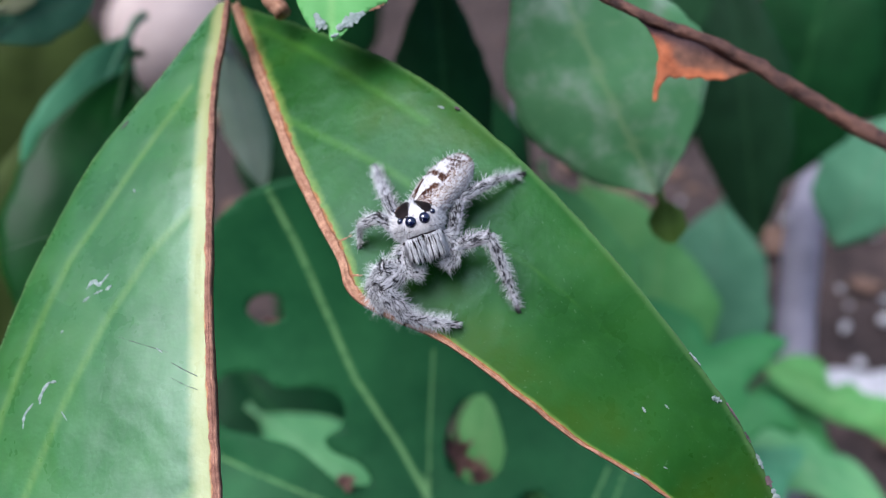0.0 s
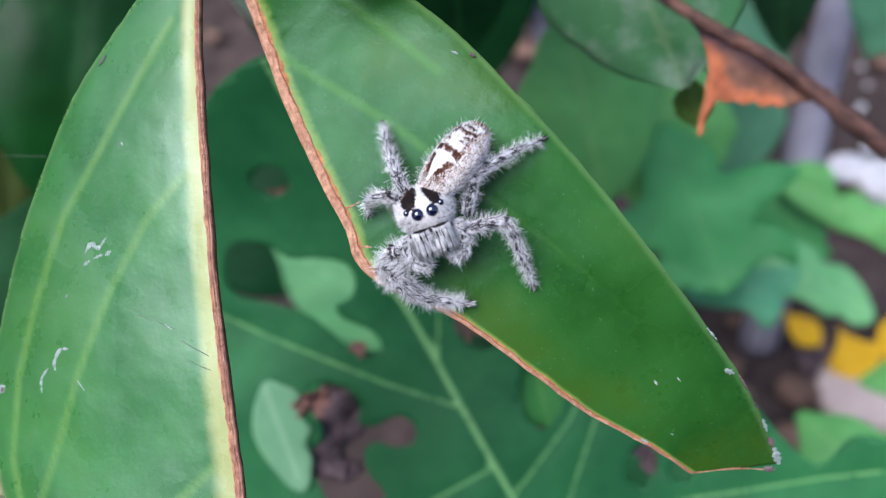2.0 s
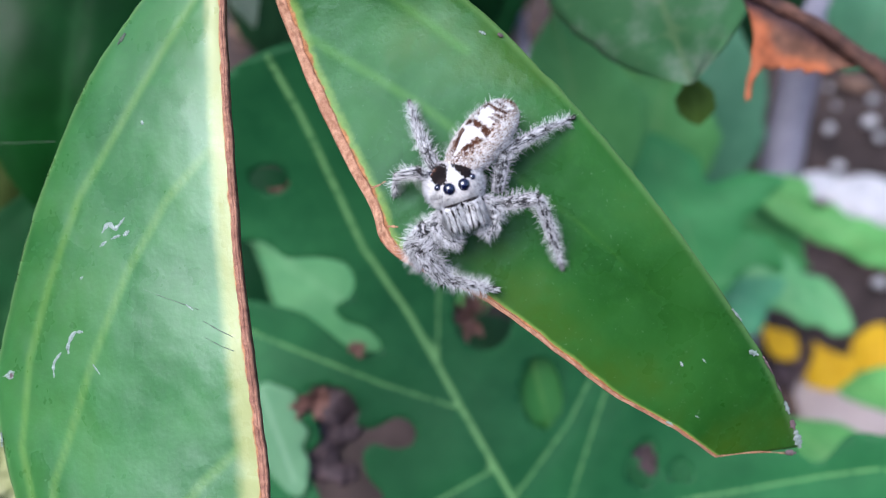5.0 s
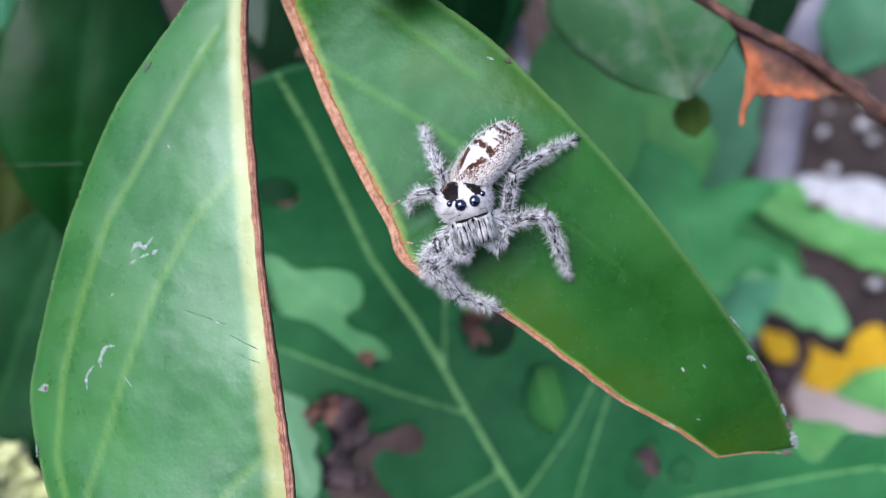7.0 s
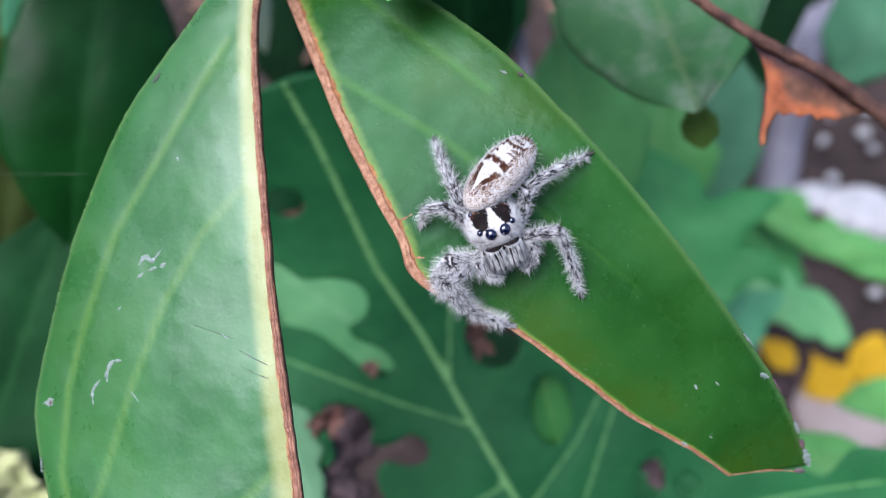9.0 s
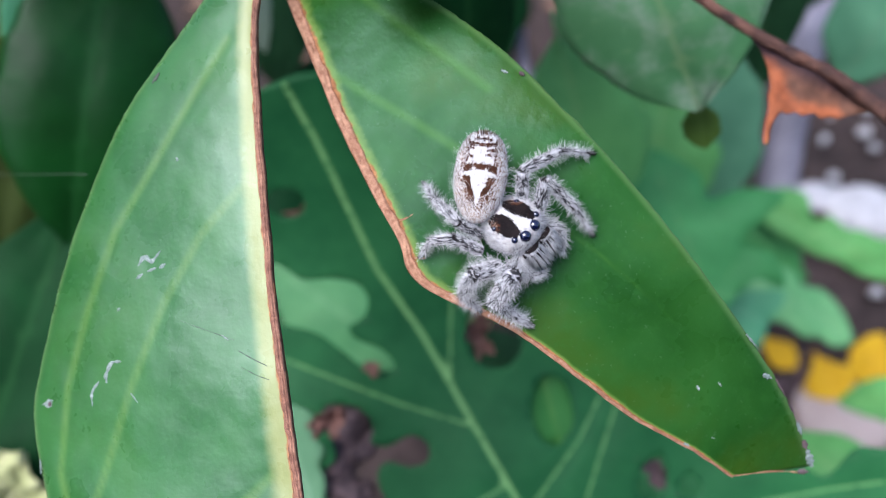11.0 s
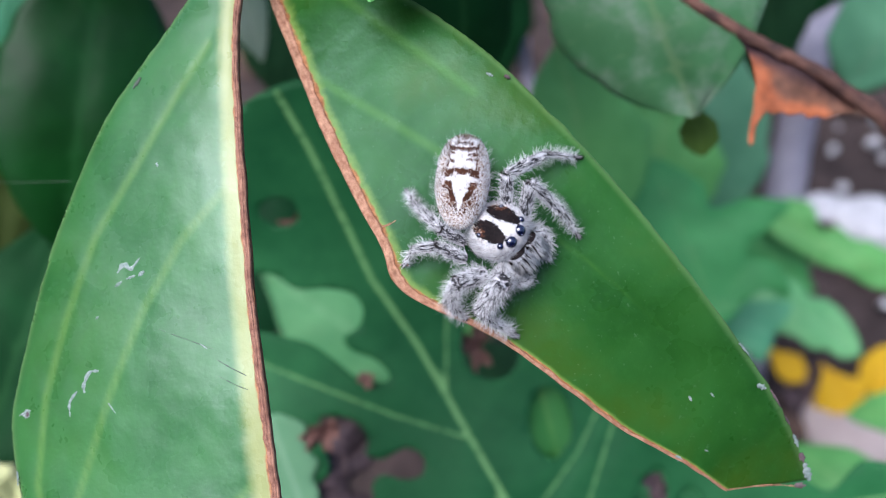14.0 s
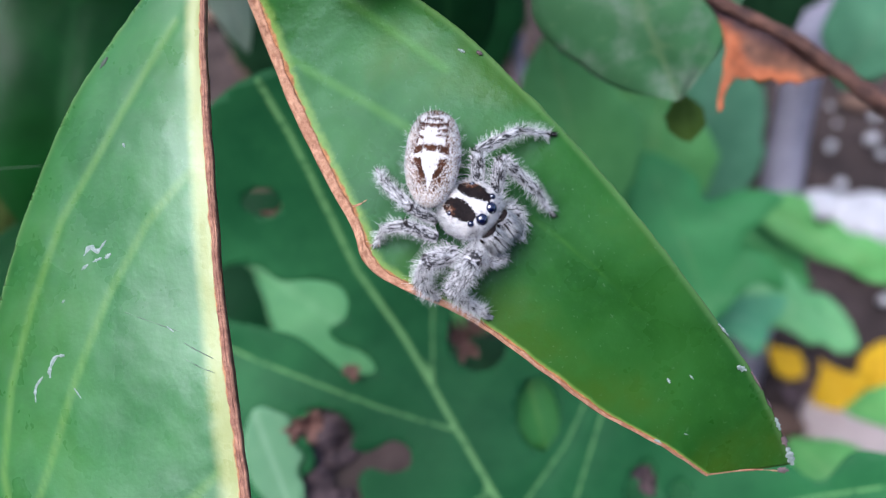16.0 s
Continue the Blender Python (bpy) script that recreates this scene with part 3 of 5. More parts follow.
def sheet_mesh(name, outline, holes, veins, material, height, step, thick=0.3):
    """A leaf of any outline with holes eaten through it, in mm."""
    from mathutils import geometry
    pts, edges = [], []
    for loop in [outline] + holes:
        s = len(pts)
        pts += [Vector(p) for p in loop]
        edges += [(s + i, s + (i + 1) % len(loop)) for i in range(len(loop))]
    for line in veins:
        fine = []
        for (ax, ay), (bx, by) in zip(line, line[1:]):
            k = max(1, int(math.hypot(bx - ax, by - ay) / step))
            fine += [(ax + (bx - ax) * i / k, ay + (by - ay) * i / k) for i in range(k)]
        pts += [Vector(q) for q in fine if inside(*q, outline) and not any(inside(*q, h) for h in holes)]
    us, vs = [p[0] for p in outline], [p[1] for p in outline]
    u = min(us)
    while u < max(us):
        v = min(vs)
        while v < max(vs):
            q = (u + 0.2 * step * smooth_noise(u, v), v + 0.2 * step * smooth_noise(v, u, 5))
            if inside(*q, outline) and not any(inside(*q, h) for h in holes):
                pts.append(Vector(q))
            v += step
        u += step
    vo, _, tris, *_ = geometry.delaunay_2d_cdt(pts, edges, [], 0, 0.001)
    keep = []
    for t in tris:
        cx, cy = sum(vo[i].x for i in t) / 3, sum(vo[i].y for i in t) / 3
        if inside(cx, cy, outline) and not any(inside(cx, cy, h) for h in holes):
            a, b, c = (vo[i] for i in t)
            keep.append(tuple(t) if (b - a).cross(c - a) > 0 else tuple(reversed(t)))
    n = len(vo)
    verts, vein = [], []
    for layer in (0, 1):
        for p in vo:
            d = min(seg_dist(p.x, p.y, line) + (0.3 if i else 0.0) for i, line in enumerate(veins))
            verts.append((p.x * MM, p.y * MM, (height(p.x, p.y) - 0.5 * math.exp(-(d / 2) ** 2) - layer * thick) * MM))
            vein.append(d)
    seen = {}
    for t in keep:
        for i in range(3):
            seen[(t[i], t[(i + 1) % 3])] = 1
    faces = keep + [tuple(i + n for i in reversed(t)) for t in keep]
    faces += [(b, a, a + n, b + n) for a, b in seen if (b, a) not in seen]
    return mesh_of(name, verts, faces, [material], vein=vein)


def build_lobed_leaf(plant):
    outline = closed_curve([(-64, -24), (-65.5, -15), (-63, -4), (-57, 5), (-45, 12), (-25, 25), (-10, 38), (5, 48), (16, 53), (22, 58), (18, 64), (19.5, 70),
                            (21, 82), (32, 98), (52, 90), (60, 45), (56, 5), (60, -28), (36, -42), (18, -48), (0, -56), (-30, -46), (-52, -36), (-60, -31)])
    torn = closed_curve([(-31.0, -37.0), (-38.5, -35.0), (-38.0, -28.5), (-34.2, -24.6), (-33.0, -19.2), (-31.0, -15.0), (-28.0, -13.8), (-25.0, -15.2), (-23.7, -18.4), (-21.2, -17.6), (-18.3, -13.6), (-15.2, -11.9), (-14.2, -13.3), (-16.0, -17.6), (-20.5, -21.3), (-24.0, -24.5), (-27.0, -30.0)], 4)
    star = closed_curve([(-10.2, -26.7), (-10.2, -22.9), (-7.9, -19.4), (-4.4, -18.4), (-2.3, -19.4), (-0.8, -16.5), (-1.8, -12.0), (0.5, -9.3), (3.5, -10.2), (3.6, -13.8), (1.9, -17.2), (3.5, -19.5), (7.5, -19.4), (11.2, -17.5), (13.3, -19.4), (11.3, -27.4), (6.1, -29.4), (1.7, -30.7), (-0.6, -26.5), (-5.4, -26.4)], 3)
    spot = closed_curve([(-48.3, -27.3), (-50.0, -25.1), (-49.8, -22.4), (-48.3, -20.6), (-45.9, -20.8), (-45.1, -23.0), (-45.9, -25.7)], 3)
    holes = [torn, star, spot,
             hole_loop(-17.0, 7.6, 8.2, 5.0, -0.25, 4.0), hole_loop(-0.3, 14.3, 6.5, 3.6, -0.2, 5.0), hole_loop(16.5, 29.1, 4.2, 2.6, -0.5, 6.0),
             hole_loop(19.1, 35.5, 2.0, 1.8, 0, 7.0)]
    veins = [[(-64.5, -18), (-55.8, -15.5), (-33, -11), (-19.1, -5.6), (-0.5, -0.2), (17, 5), (45, 14)],
             [(-0.5, -0.2), (-7.8, -12.7), (-20.5, -31.3), (-30, -44)], [(-9.6, -2.5), (-18.9, -0.4), (-34, 4)],
             [(-6, 32), (2.2, 25.7), (11, 20.1), (19.5, 15), (45, 6)], [(24.2, 33.6), (24.4, 50.1), (24.7, 66.6), (30, 85)], [(17, 5), (6, 18), (-8, 30)], [(11, 2.5), (16, -14), (24, -36)]]
    height = lambda u, v: 1.2 * smooth_noise(u * 0.05, v * 0.05) - 0.0016 * (v - 10) ** 2 + 1.0 + 0.0085 * max(0.0, -15 - u) ** 2 + 0.006 * max(0.0, v - 20) ** 2
    m = frame_of((0.0041, 0.088, 0.1851), (0.2873, -0.7663, -0.5747), (0, -0.6, 0.8))
    for cu, cv, ru, rv, drop, m_leaf in ((-2.5, 14.5, 9.5, 6.0, 2.5, leaf_sap),):
        blade = sheet_mesh("leaf", hole_loop(cu, cv, ru, rv, -0.2, cu, 30), [], [[(cu - ru, cv), (cu + ru, cv)]], m_leaf, lambda u, v: height(u, v) - drop + 0.3 * smooth_noise(u * 0.1, v * 0.1), 1.6)
        part("leaf", blade, plant, "light green leaf lying under the holey leaf", m)
    pale = closed_curve([(-13, -35), (-11.5, -30.5), (-9.6, -28.6), (-6, -29.4), (-3, -28.0), (-0.5, -29.6), (3, -29.2), (8, -31.5), (6, -35), (-4, -39)], 4)
    part("leaf", sheet_mesh("leaf", pale, [], [[(-13, -35), (6, -32.5)]], leaf_faded, lambda u, v: height(u, v) + 0.9, 1.2), plant, "pale green leaf tip lying on the holey leaf", m)
    return part("leaf", sheet_mesh("leaf", outline, holes, veins, leaf_lobed, height, 1.5), plant, "large lobed green leaf with insect-eaten holes",
                m)


def palmate_leaf(owner, label, material, base, tip, normal, wide, seed):
    """A leaf cut into pointed lobes, from its stalk to its tip."""
    base, tip = Vector(base), Vector(tip)
    size, rnd = (tip - base).length / MM, random.Random(seed)
    side = [(0.0, 0.05), (0.05, 0.24), (-0.02, 0.44), (0.16, 0.40), (0.30, 0.30), (0.40, 0.44), (0.48, 0.64), (0.58, 0.42), (0.62, 0.22), (0.76, 0.22), (0.88, 0.11)]
    shake = lambda p, s: (size * (p[0] + rnd.uniform(-0.03, 0.03)), s * wide * size * p[1] * rnd.uniform(0.85, 1.15))
    outline = closed_curve([shake(p, 1) for p in side] + [(size, 0)] + [shake(p, -1) for p in reversed(side)], 4)
    veins = [[(0, 0), (size, 0)]] + [[(size * 0.05, 0), (size * x, s * size * wide * y)] for s in (1, -1) for x, y in ((0.0, 0.42), (0.47, 0.60))]
    height = lambda u, v: size * (0.10 * smooth_noise(u / size * 2.2, v / size * 2.2, seed) - 0.25 * (u / size - 0.4) ** 2 - 0.12 * (v / size) ** 2)
    return part("leaf", sheet_mesh("leaf", outline, [], veins, material, height, size / 16), owner, label, frame_of(base, tip - base, normal))


def cut_leaf(owner, label, material, m, outline, veins, seed):
    """A soft leaf with a deeply scalloped edge, in mm on the pose m."""
    height = lambda u, v: 2.2 * smooth_noise(u * 0.06, v * 0.09, seed) - 0.010 * v * v - 0.0015 * u * u
    return part("leaf", sheet_mesh("leaf", closed_curve(outline, 4), [], veins, material, height, 1.8), owner, label, m)


def crumpled(label, material, c, u, n, ru, rv, seed, name="dead_leaf"):
    """A dead leaf, curled up and torn at its edge."""
    rim = [1 + 0.9 * smooth_noise(i * 1.37, seed) + 0.4 * smooth_noise(i * 3.1, seed + 5) for i in range(15)]
    outline = closed_curve([(ru * r * math.cos(i * 0.4189), rv * r * math.sin(i * 0.4189)) for i, r in enumerate(rim)])
    height = lambda x, y: (0.8 * smooth_noise(x / ru * 1.6, y / rv * 1.6, seed) + 0.35 * smooth_noise(x / ru * 4, y / rv * 4, seed) + 0.3 * ((x / ru) ** 2 + (y / rv) ** 2)) * rv
    me = sheet_mesh(name, outline, [], [[(-ru, 0), (ru, 0)]], material, height, max(ru, rv) / 12)
    ob = tagged(new(name, me), label, "leaf")
    ob.matrix_basis = frame_of(c, u, n)
    return ob


# ---------------------------------------------------------------- the place
ground = build_ground()


def screen_wall(name, a, b, high, seed):
    """A plain screen from a to b, lumpy and dark, added out of view to block low light."""
    a, b = Vector((*a, 0)), Vector((*b, 0))
    d = (b - a).normalized()
    side = Vector((-d.y, d.x, 0))
    nx, nz, verts, faces = 70, 40, [], []
    for layer in (0, 1):
        for j in range(nz + 1):
            for i in range(nx + 1):
                p = a.lerp(b, i / nx) + Vector((0, 0, high * j / nz))
                bulge = 0.07 * noise.noise(p * 5 + Vector((seed, 0, 0))) + 0.04 * noise.noise(p * 17)
                verts.append(p + side * (bulge if layer == 0 else 0.25) + Vector((0, 0, -0.02)))
    n, c = (nx + 1) * (nz + 1), nx + 1
    for j in range(nz):
        for i in range(nx):
            q = (j * c + i, j * c + i + 1, (j + 1) * c + i + 1, (j + 1) * c + i)
            faces += [tuple(reversed(q)), tuple(k + n for k in q)]
    for i in range(nx):
        faces.append((nz * c + i, nz * c + i + 1, nz * c + i + 1 + n, nz * c + i + n))
    return tagged(new(name, mesh_of(name, verts, faces, [screen_mat])), "unseen dark screen added round the garden bed to block low light", "hedge", kind="structure")


# four added screens, none in view, that cut low sky light and reflections
screen_wall("wall_south", (1.5, -0.75), (-0.45, -0.75), 0.9, 1)
screen_wall("wall_west", (-0.85, -0.75), (-0.85, 1.9), 0.6, 4)
screen_wall("wall_east", (1.5, 1.9), (1.5, -0.75), 0.4, 2)
screen_wall("wall_north", (-1.6, 1.9), (1.5, 1.9), 1.5, 3)
scatter("grit", "white perlite grit scattered on dark soil", "grit", pebble_mat, 190, (0.16, 0.60, 0.28, 0.95), (0.0012, 0.0042), 3, 0.8)
scatter("bark_chips", "brown bark chips on the soil", "bark", chip_mat, 420, (-0.35, 0.65, 0.12, 0.95), (0.003, 0.013), 5, 0.35)
for i, (x, y, r) in enumerate(((0.222, 0.346, 0.004), (0.241, 0.352, 0.005), (0.258, 0.346, 0.004), (0.231, 0.360, 0.0035))):
    stone("pale grey-white stone lying on the soil", pebble_mat, (x, y, 0), r, 0.55, 40 + i)
stone("flat whitish stone lying on the soil", pebble_mat, (0.243, 0.340, -0.003), 0.030, 0.3, 21)
stone("flat beige stone lying on the soil", beige_mat, (0.187, 0.208, -0.004), 0.030, 0.25, 8)
stone("flat whitish stone lying on the soil", pebble_mat, (0.219, 0.352, -0.002), 0.016, 0.3, 24)
stone("white stone half sunk in soil", pebble_mat, (0.264, 0.413, 0), 0.005, 0.8, 11)
stone("white stone half sunk in soil", pebble_mat, (0.231, 0.369, 0), 0.0045, 0.8, 12)
stone("pale greyish stone behind the plants", beige_mat, (-0.306, 0.775, 0), 0.078, 0.9, 15)

shrub = thing("shrub", "garden shrub with waxy green hanging leaves and grey stem", "plant", pose(0.146, 0.235, 0.0))


def rehang(plant):
    """Parts are placed in the world: bring them into their plant's space."""
    back = plant.matrix_basis.inverted()
    for o in plant.children:
        o.matrix_basis = back @ o.matrix_basis


v, f = tube([(0.147, 0.236, -0.01), (0.1392, 0.2509, 0.0655), (0.1421, 0.2801, 0.1046), (0.1439, 0.3002, 0.1357), (0.1529, 0.3213, 0.1546), (0.150, 0.335, 0.25)],
            [0.0085, 0.008, 0.0075, 0.007, 0.006], 14, 0.15, 40)
part("stem", mesh_of("stem", v, f, [grey_stem]), shrub, "grey woody stem")
v, f = tube([(0.036, 0.270, -0.01), (0.0449, 0.2725, 0.0422), (0.0331, 0.286, 0.1073), (0.0281, 0.296, 0.1226), (0.0256, 0.3039, 0.1362), (0.022, 0.3211, 0.1514), (0.02, 0.33, 0.25)], [0.003, 0.003, 0.0028, 0.0026, 0.0024, 0.0022], 10, 0.25, 40, 4)
part("stem", mesh_of("stem", v, f, [grey_stem]), shrub, "thin blue-grey bare stem")
build_front_leaves(shrub)
# the stalk that both front leaves hang from
v, f = tube([(-0.0195, 0.0935, 0.2745), (-0.0215, 0.0955, 0.2765), (-0.0225, 0.099, 0.281), (-0.021, 0.110, 0.292)], [0.0011, 0.0012, 0.0013, 0.0014], 10, 0.3, 20)
part("petiole", mesh_of("petiole", v, f, [dry_margin]), shrub)


def build_tip_leaf(plant):
    outline = closed_curve([(-12, -3.0), (-6, -4.6), (-2.5, -3.6), (-0.5, -2.2), (-0.9, -1.0), (0.6, -0.5), (0.2, 0.6), (-1.6, 2.4), (-2.9, 4.3), (-3.5, 5.6), (-4.6, 5.3), (-8, 3.6), (-12, 3.0)], 4)
    height = lambda u, v: 0.25 * smooth_noise(u * 0.4, v * 0.4) - 0.03 * v * v
    m = frame_of((-0.0117, 0.0838, 0.2755), (0.10, -0.42, -0.90), (-0.1, -0.78, 0.6))
    leaf = part("leaf", sheet_mesh("leaf", outline, [], [[(-12, 0), (-1, -0.5)]], leaf_fresh, height, 0.6, 0.2), plant, "small green leaf tip with a silvery torn end", m)
    for pts, w, mm in (([(-2.6, -2.2), (-1.4, -1.6), (-0.8, -0.9)], 1.0, silver), ([(-0.6, 0.2), (-1.4, 1.6), (-2.4, 3.2)], 1.1, silver), ([(-2.6, 3.7), (-3.4, 5.3)], 0.6, dry_margin), ([(0.2, -0.4), (0.0, 0.5)], 0.5, silver)):
        part("scar", ribbon(pts, w, lambda u, v: height(u, v) + 0.02, 0.05, mm, w * 3), leaf)


build_tip_leaf(shrub)
TWIG = [(0.0111, 0.0721, 0.2852), (0.0152, 0.0692, 0.284), (0.0184, 0.0674, 0.2831), (0.0226, 0.065, 0.2823), (0.0257, 0.0625, 0.2814), (0.0291, 0.0602, 0.28), (0.036, 0.0557, 0.2775), (0.0541, 0.0466, 0.2725)]
v, f = tube(TWIG, [0.00038, 0.00042, 0.00046, 0.00053, 0.00058, 0.00062, 0.00069], 14, 0.34, 150)
twig = part("dry_twig", mesh_of("dry_twig", v, f, [twig_bark]), shrub, "thin dry reddish-brown twig")


def build_dry_scrap(plant):
    outline = closed_curve([(-0.55, 0.27), (2.0, 0.55), (4.19, 0.82), (6.83, 1.27), (9.28, 1.27), (11.65, 1.0), (10.28, 0.46), (9.55, -0.18), (9.01, -0.64), (8.46, -1.36), (7.92, -1.46), (7.37, -2.09), (6.83, -2.0), (6.19, -2.73), (5.64, -2.73), (5.19, -3.28), (4.78, -3.37), (4.64, -4.28), (4.82, -5.28), (5.23, -6.1), (5.05, -6.46), (4.55, -5.64), (4.14, -4.73), (3.82, -3.82), (3.28, -2.91), (2.91, -1.91), (2.0, -0.91), (0.91, -0.18)], 4)
    height = lambda u, v: 0.5 * smooth_noise(u * 0.35, v * 0.35, 2) + 0.05 * v * v * 0.4 + 0.12 * smooth_noise(u * 1.3, v * 1.3)
    m = frame_of((0.01734, 0.06753, 0.28301), (0.0093, -0.0061, -0.0023), (-0.10, -0.55, 0.83))
    me = sheet_mesh("dry_scrap", outline, [], [[(1.73, -0.73), (3.0, -2.09), (4.0, -4.0), (5.0, -6.28)], [(4.0, -3.28), (5.64, -2.64), (6.92, -1.82), (8.01, -1.36)], [(3.09, -1.09), (4.55, -2.37)]], dry_sheet, height, 0.5, 0.12)
    return part("dry_scrap", me, plant, "torn orange-brown dry leaf scrap hanging from a twig", m)


build_dry_scrap(shrub)
broad_leaf(shrub, "blue-green dull leaf hanging in shade", leaf_dull, (0.1001, 0.2764, 0.1539), (0.0876, 0.2213, 0.0996), (-0.34, -0.73, 0.59), 0.0220, 0.5, 8)
broad_leaf(shrub, "pale green leaf with whitish insect scars hanging behind a twig", leaf_pale, (0.0106, 0.1186, 0.2806), (0.0305, 0.1062, 0.2460), (-0.15, -0.93, 0.34), 0.0140, 0.55, 8)
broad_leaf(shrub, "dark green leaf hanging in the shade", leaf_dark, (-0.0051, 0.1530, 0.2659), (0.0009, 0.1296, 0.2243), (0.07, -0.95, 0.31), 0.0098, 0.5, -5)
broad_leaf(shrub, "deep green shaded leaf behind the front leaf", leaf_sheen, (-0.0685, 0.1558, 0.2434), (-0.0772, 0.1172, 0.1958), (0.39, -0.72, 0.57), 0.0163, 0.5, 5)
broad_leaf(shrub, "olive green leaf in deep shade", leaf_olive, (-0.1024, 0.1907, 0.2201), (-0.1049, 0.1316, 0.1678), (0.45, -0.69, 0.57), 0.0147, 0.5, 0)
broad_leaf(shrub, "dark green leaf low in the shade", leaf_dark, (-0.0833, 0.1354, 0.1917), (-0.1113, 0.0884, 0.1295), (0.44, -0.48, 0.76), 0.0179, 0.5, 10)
broad_leaf(shrub, "green leaf among the deeper foliage", leaf_fresh, (0.0223, 0.1833, 0.2080), (0.0364, 0.1493, 0.1735), (-0.18, -0.78, 0.60), 0.0164, 0.5, -8)
broad_leaf(shrub, "blue-green leaf beside a grey stem", leaf_teal, (0.1357, 0.2441, 0.1928), (0.1230, 0.2283, 0.1652), (-0.45, -0.76, 0.47), 0.0134, 0.5, 0)
broad_leaf(shrub, "pale green curled leaf behind the stalk", leaf_silver, (-0.0519, 0.1679, 0.2448), (-0.0419, 0.1539, 0.2167), (0.28, -0.88, 0.39), 0.0050, 0.5, 0)
broad_leaf(shrub, "dark blue-green leaf in the shade behind", leaf_teal, (-0.0700, 0.1633, 0.2480), (-0.0893, 0.1390, 0.2113), (0.44, -0.81, 0.39), 0.0089, 0.5, 0)
broad_leaf(shrub, "grey-green leaf in the upper corner", leaf_dull, (-0.0777, 0.126, 0.2585), (-0.0623, 0.1366, 0.2648), (0.47, -0.84, 0.27), 0.0050, 0.5, 0)
broad_leaf(shrub, "narrow cream-coloured withered leaf edge", leaf_straw, (-0.0754, 0.1265, 0.2629), (-0.0691, 0.1309, 0.2653), (0.47, -0.80, 0.4), 0.0015, 0.5, 0)
broad_leaf(shrub, "hanging leaf in the background, coloured dark for shade", leaf_gloom, (0.0736, 0.2411, 0.2490), (0.0892, 0.2077, 0.1773), (-0.30, -0.88, 0.35), 0.0140, 0.5, 0)
broad_leaf(shrub, "green leaf deep in the plant, coloured dark for shade", leaf_dark, (0.1167, 0.2804, 0.2520), (0.1026, 0.2353, 0.1824), (-0.36, -0.88, 0.29), 0.0237, 0.5, 0)
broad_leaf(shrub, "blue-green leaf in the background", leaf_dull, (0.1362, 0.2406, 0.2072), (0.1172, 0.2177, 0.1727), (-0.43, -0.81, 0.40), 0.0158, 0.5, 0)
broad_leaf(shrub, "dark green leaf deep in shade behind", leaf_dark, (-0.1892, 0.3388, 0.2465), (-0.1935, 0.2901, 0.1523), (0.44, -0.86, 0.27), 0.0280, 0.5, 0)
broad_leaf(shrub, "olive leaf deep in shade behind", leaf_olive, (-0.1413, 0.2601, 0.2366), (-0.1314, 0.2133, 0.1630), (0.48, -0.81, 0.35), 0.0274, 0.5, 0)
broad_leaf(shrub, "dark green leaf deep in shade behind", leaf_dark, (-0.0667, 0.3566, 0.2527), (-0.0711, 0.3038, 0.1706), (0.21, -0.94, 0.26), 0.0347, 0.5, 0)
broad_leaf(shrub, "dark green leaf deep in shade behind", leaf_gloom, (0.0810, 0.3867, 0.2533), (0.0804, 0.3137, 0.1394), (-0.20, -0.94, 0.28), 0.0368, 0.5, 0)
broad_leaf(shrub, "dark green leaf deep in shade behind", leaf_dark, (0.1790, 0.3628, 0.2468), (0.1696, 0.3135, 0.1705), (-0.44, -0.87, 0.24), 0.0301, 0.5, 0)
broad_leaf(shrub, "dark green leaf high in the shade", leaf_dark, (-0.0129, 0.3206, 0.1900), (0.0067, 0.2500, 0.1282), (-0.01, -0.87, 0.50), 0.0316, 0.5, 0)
broad_leaf(shrub, "green leaf hanging deep in the foliage", leaf_bright, (0.0429, 0.2520, 0.1712), (0.0561, 0.2076, 0.1320), (-0.18, -0.81, 0.55), 0.0279, 0.5, 0)
broad_leaf(shrub, "soft green leaf among deeper foliage", leaf_fresh, (0.0625, 0.2128, 0.1767), (0.0576, 0.1814, 0.1356), (-0.26, -0.73, 0.63), 0.0189, 0.5, 0)
broad_leaf(shrub, "leaf behind the stalk of the front leaves, coloured dark for shade", leaf_gloom, (-0.0565, 0.2373, 0.2156), (-0.0522, 0.2017, 0.1710), (0.20, -0.84, 0.50), 0.0137, 0.5, 0)
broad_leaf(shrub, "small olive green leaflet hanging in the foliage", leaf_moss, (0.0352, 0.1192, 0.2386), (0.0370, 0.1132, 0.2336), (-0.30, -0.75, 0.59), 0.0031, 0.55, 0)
# unseen leaves added above the view, to shade the hanging leaves
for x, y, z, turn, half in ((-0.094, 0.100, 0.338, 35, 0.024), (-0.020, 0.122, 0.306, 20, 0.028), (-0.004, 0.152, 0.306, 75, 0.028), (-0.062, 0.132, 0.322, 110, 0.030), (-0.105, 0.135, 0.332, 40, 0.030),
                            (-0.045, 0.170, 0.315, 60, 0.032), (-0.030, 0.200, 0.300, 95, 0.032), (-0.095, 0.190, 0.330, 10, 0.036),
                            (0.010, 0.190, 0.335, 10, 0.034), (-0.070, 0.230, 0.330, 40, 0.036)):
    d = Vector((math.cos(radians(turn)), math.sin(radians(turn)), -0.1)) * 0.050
    broad_leaf(shrub, "unseen leaf added above the shrub to shade what hangs below", leaf_dark, Vector((x, y, z)) - d, Vector((x, y, z)) + d, (-0.1, -0.3, 0.9), half, 0.5, 4)
rehang(shrub)

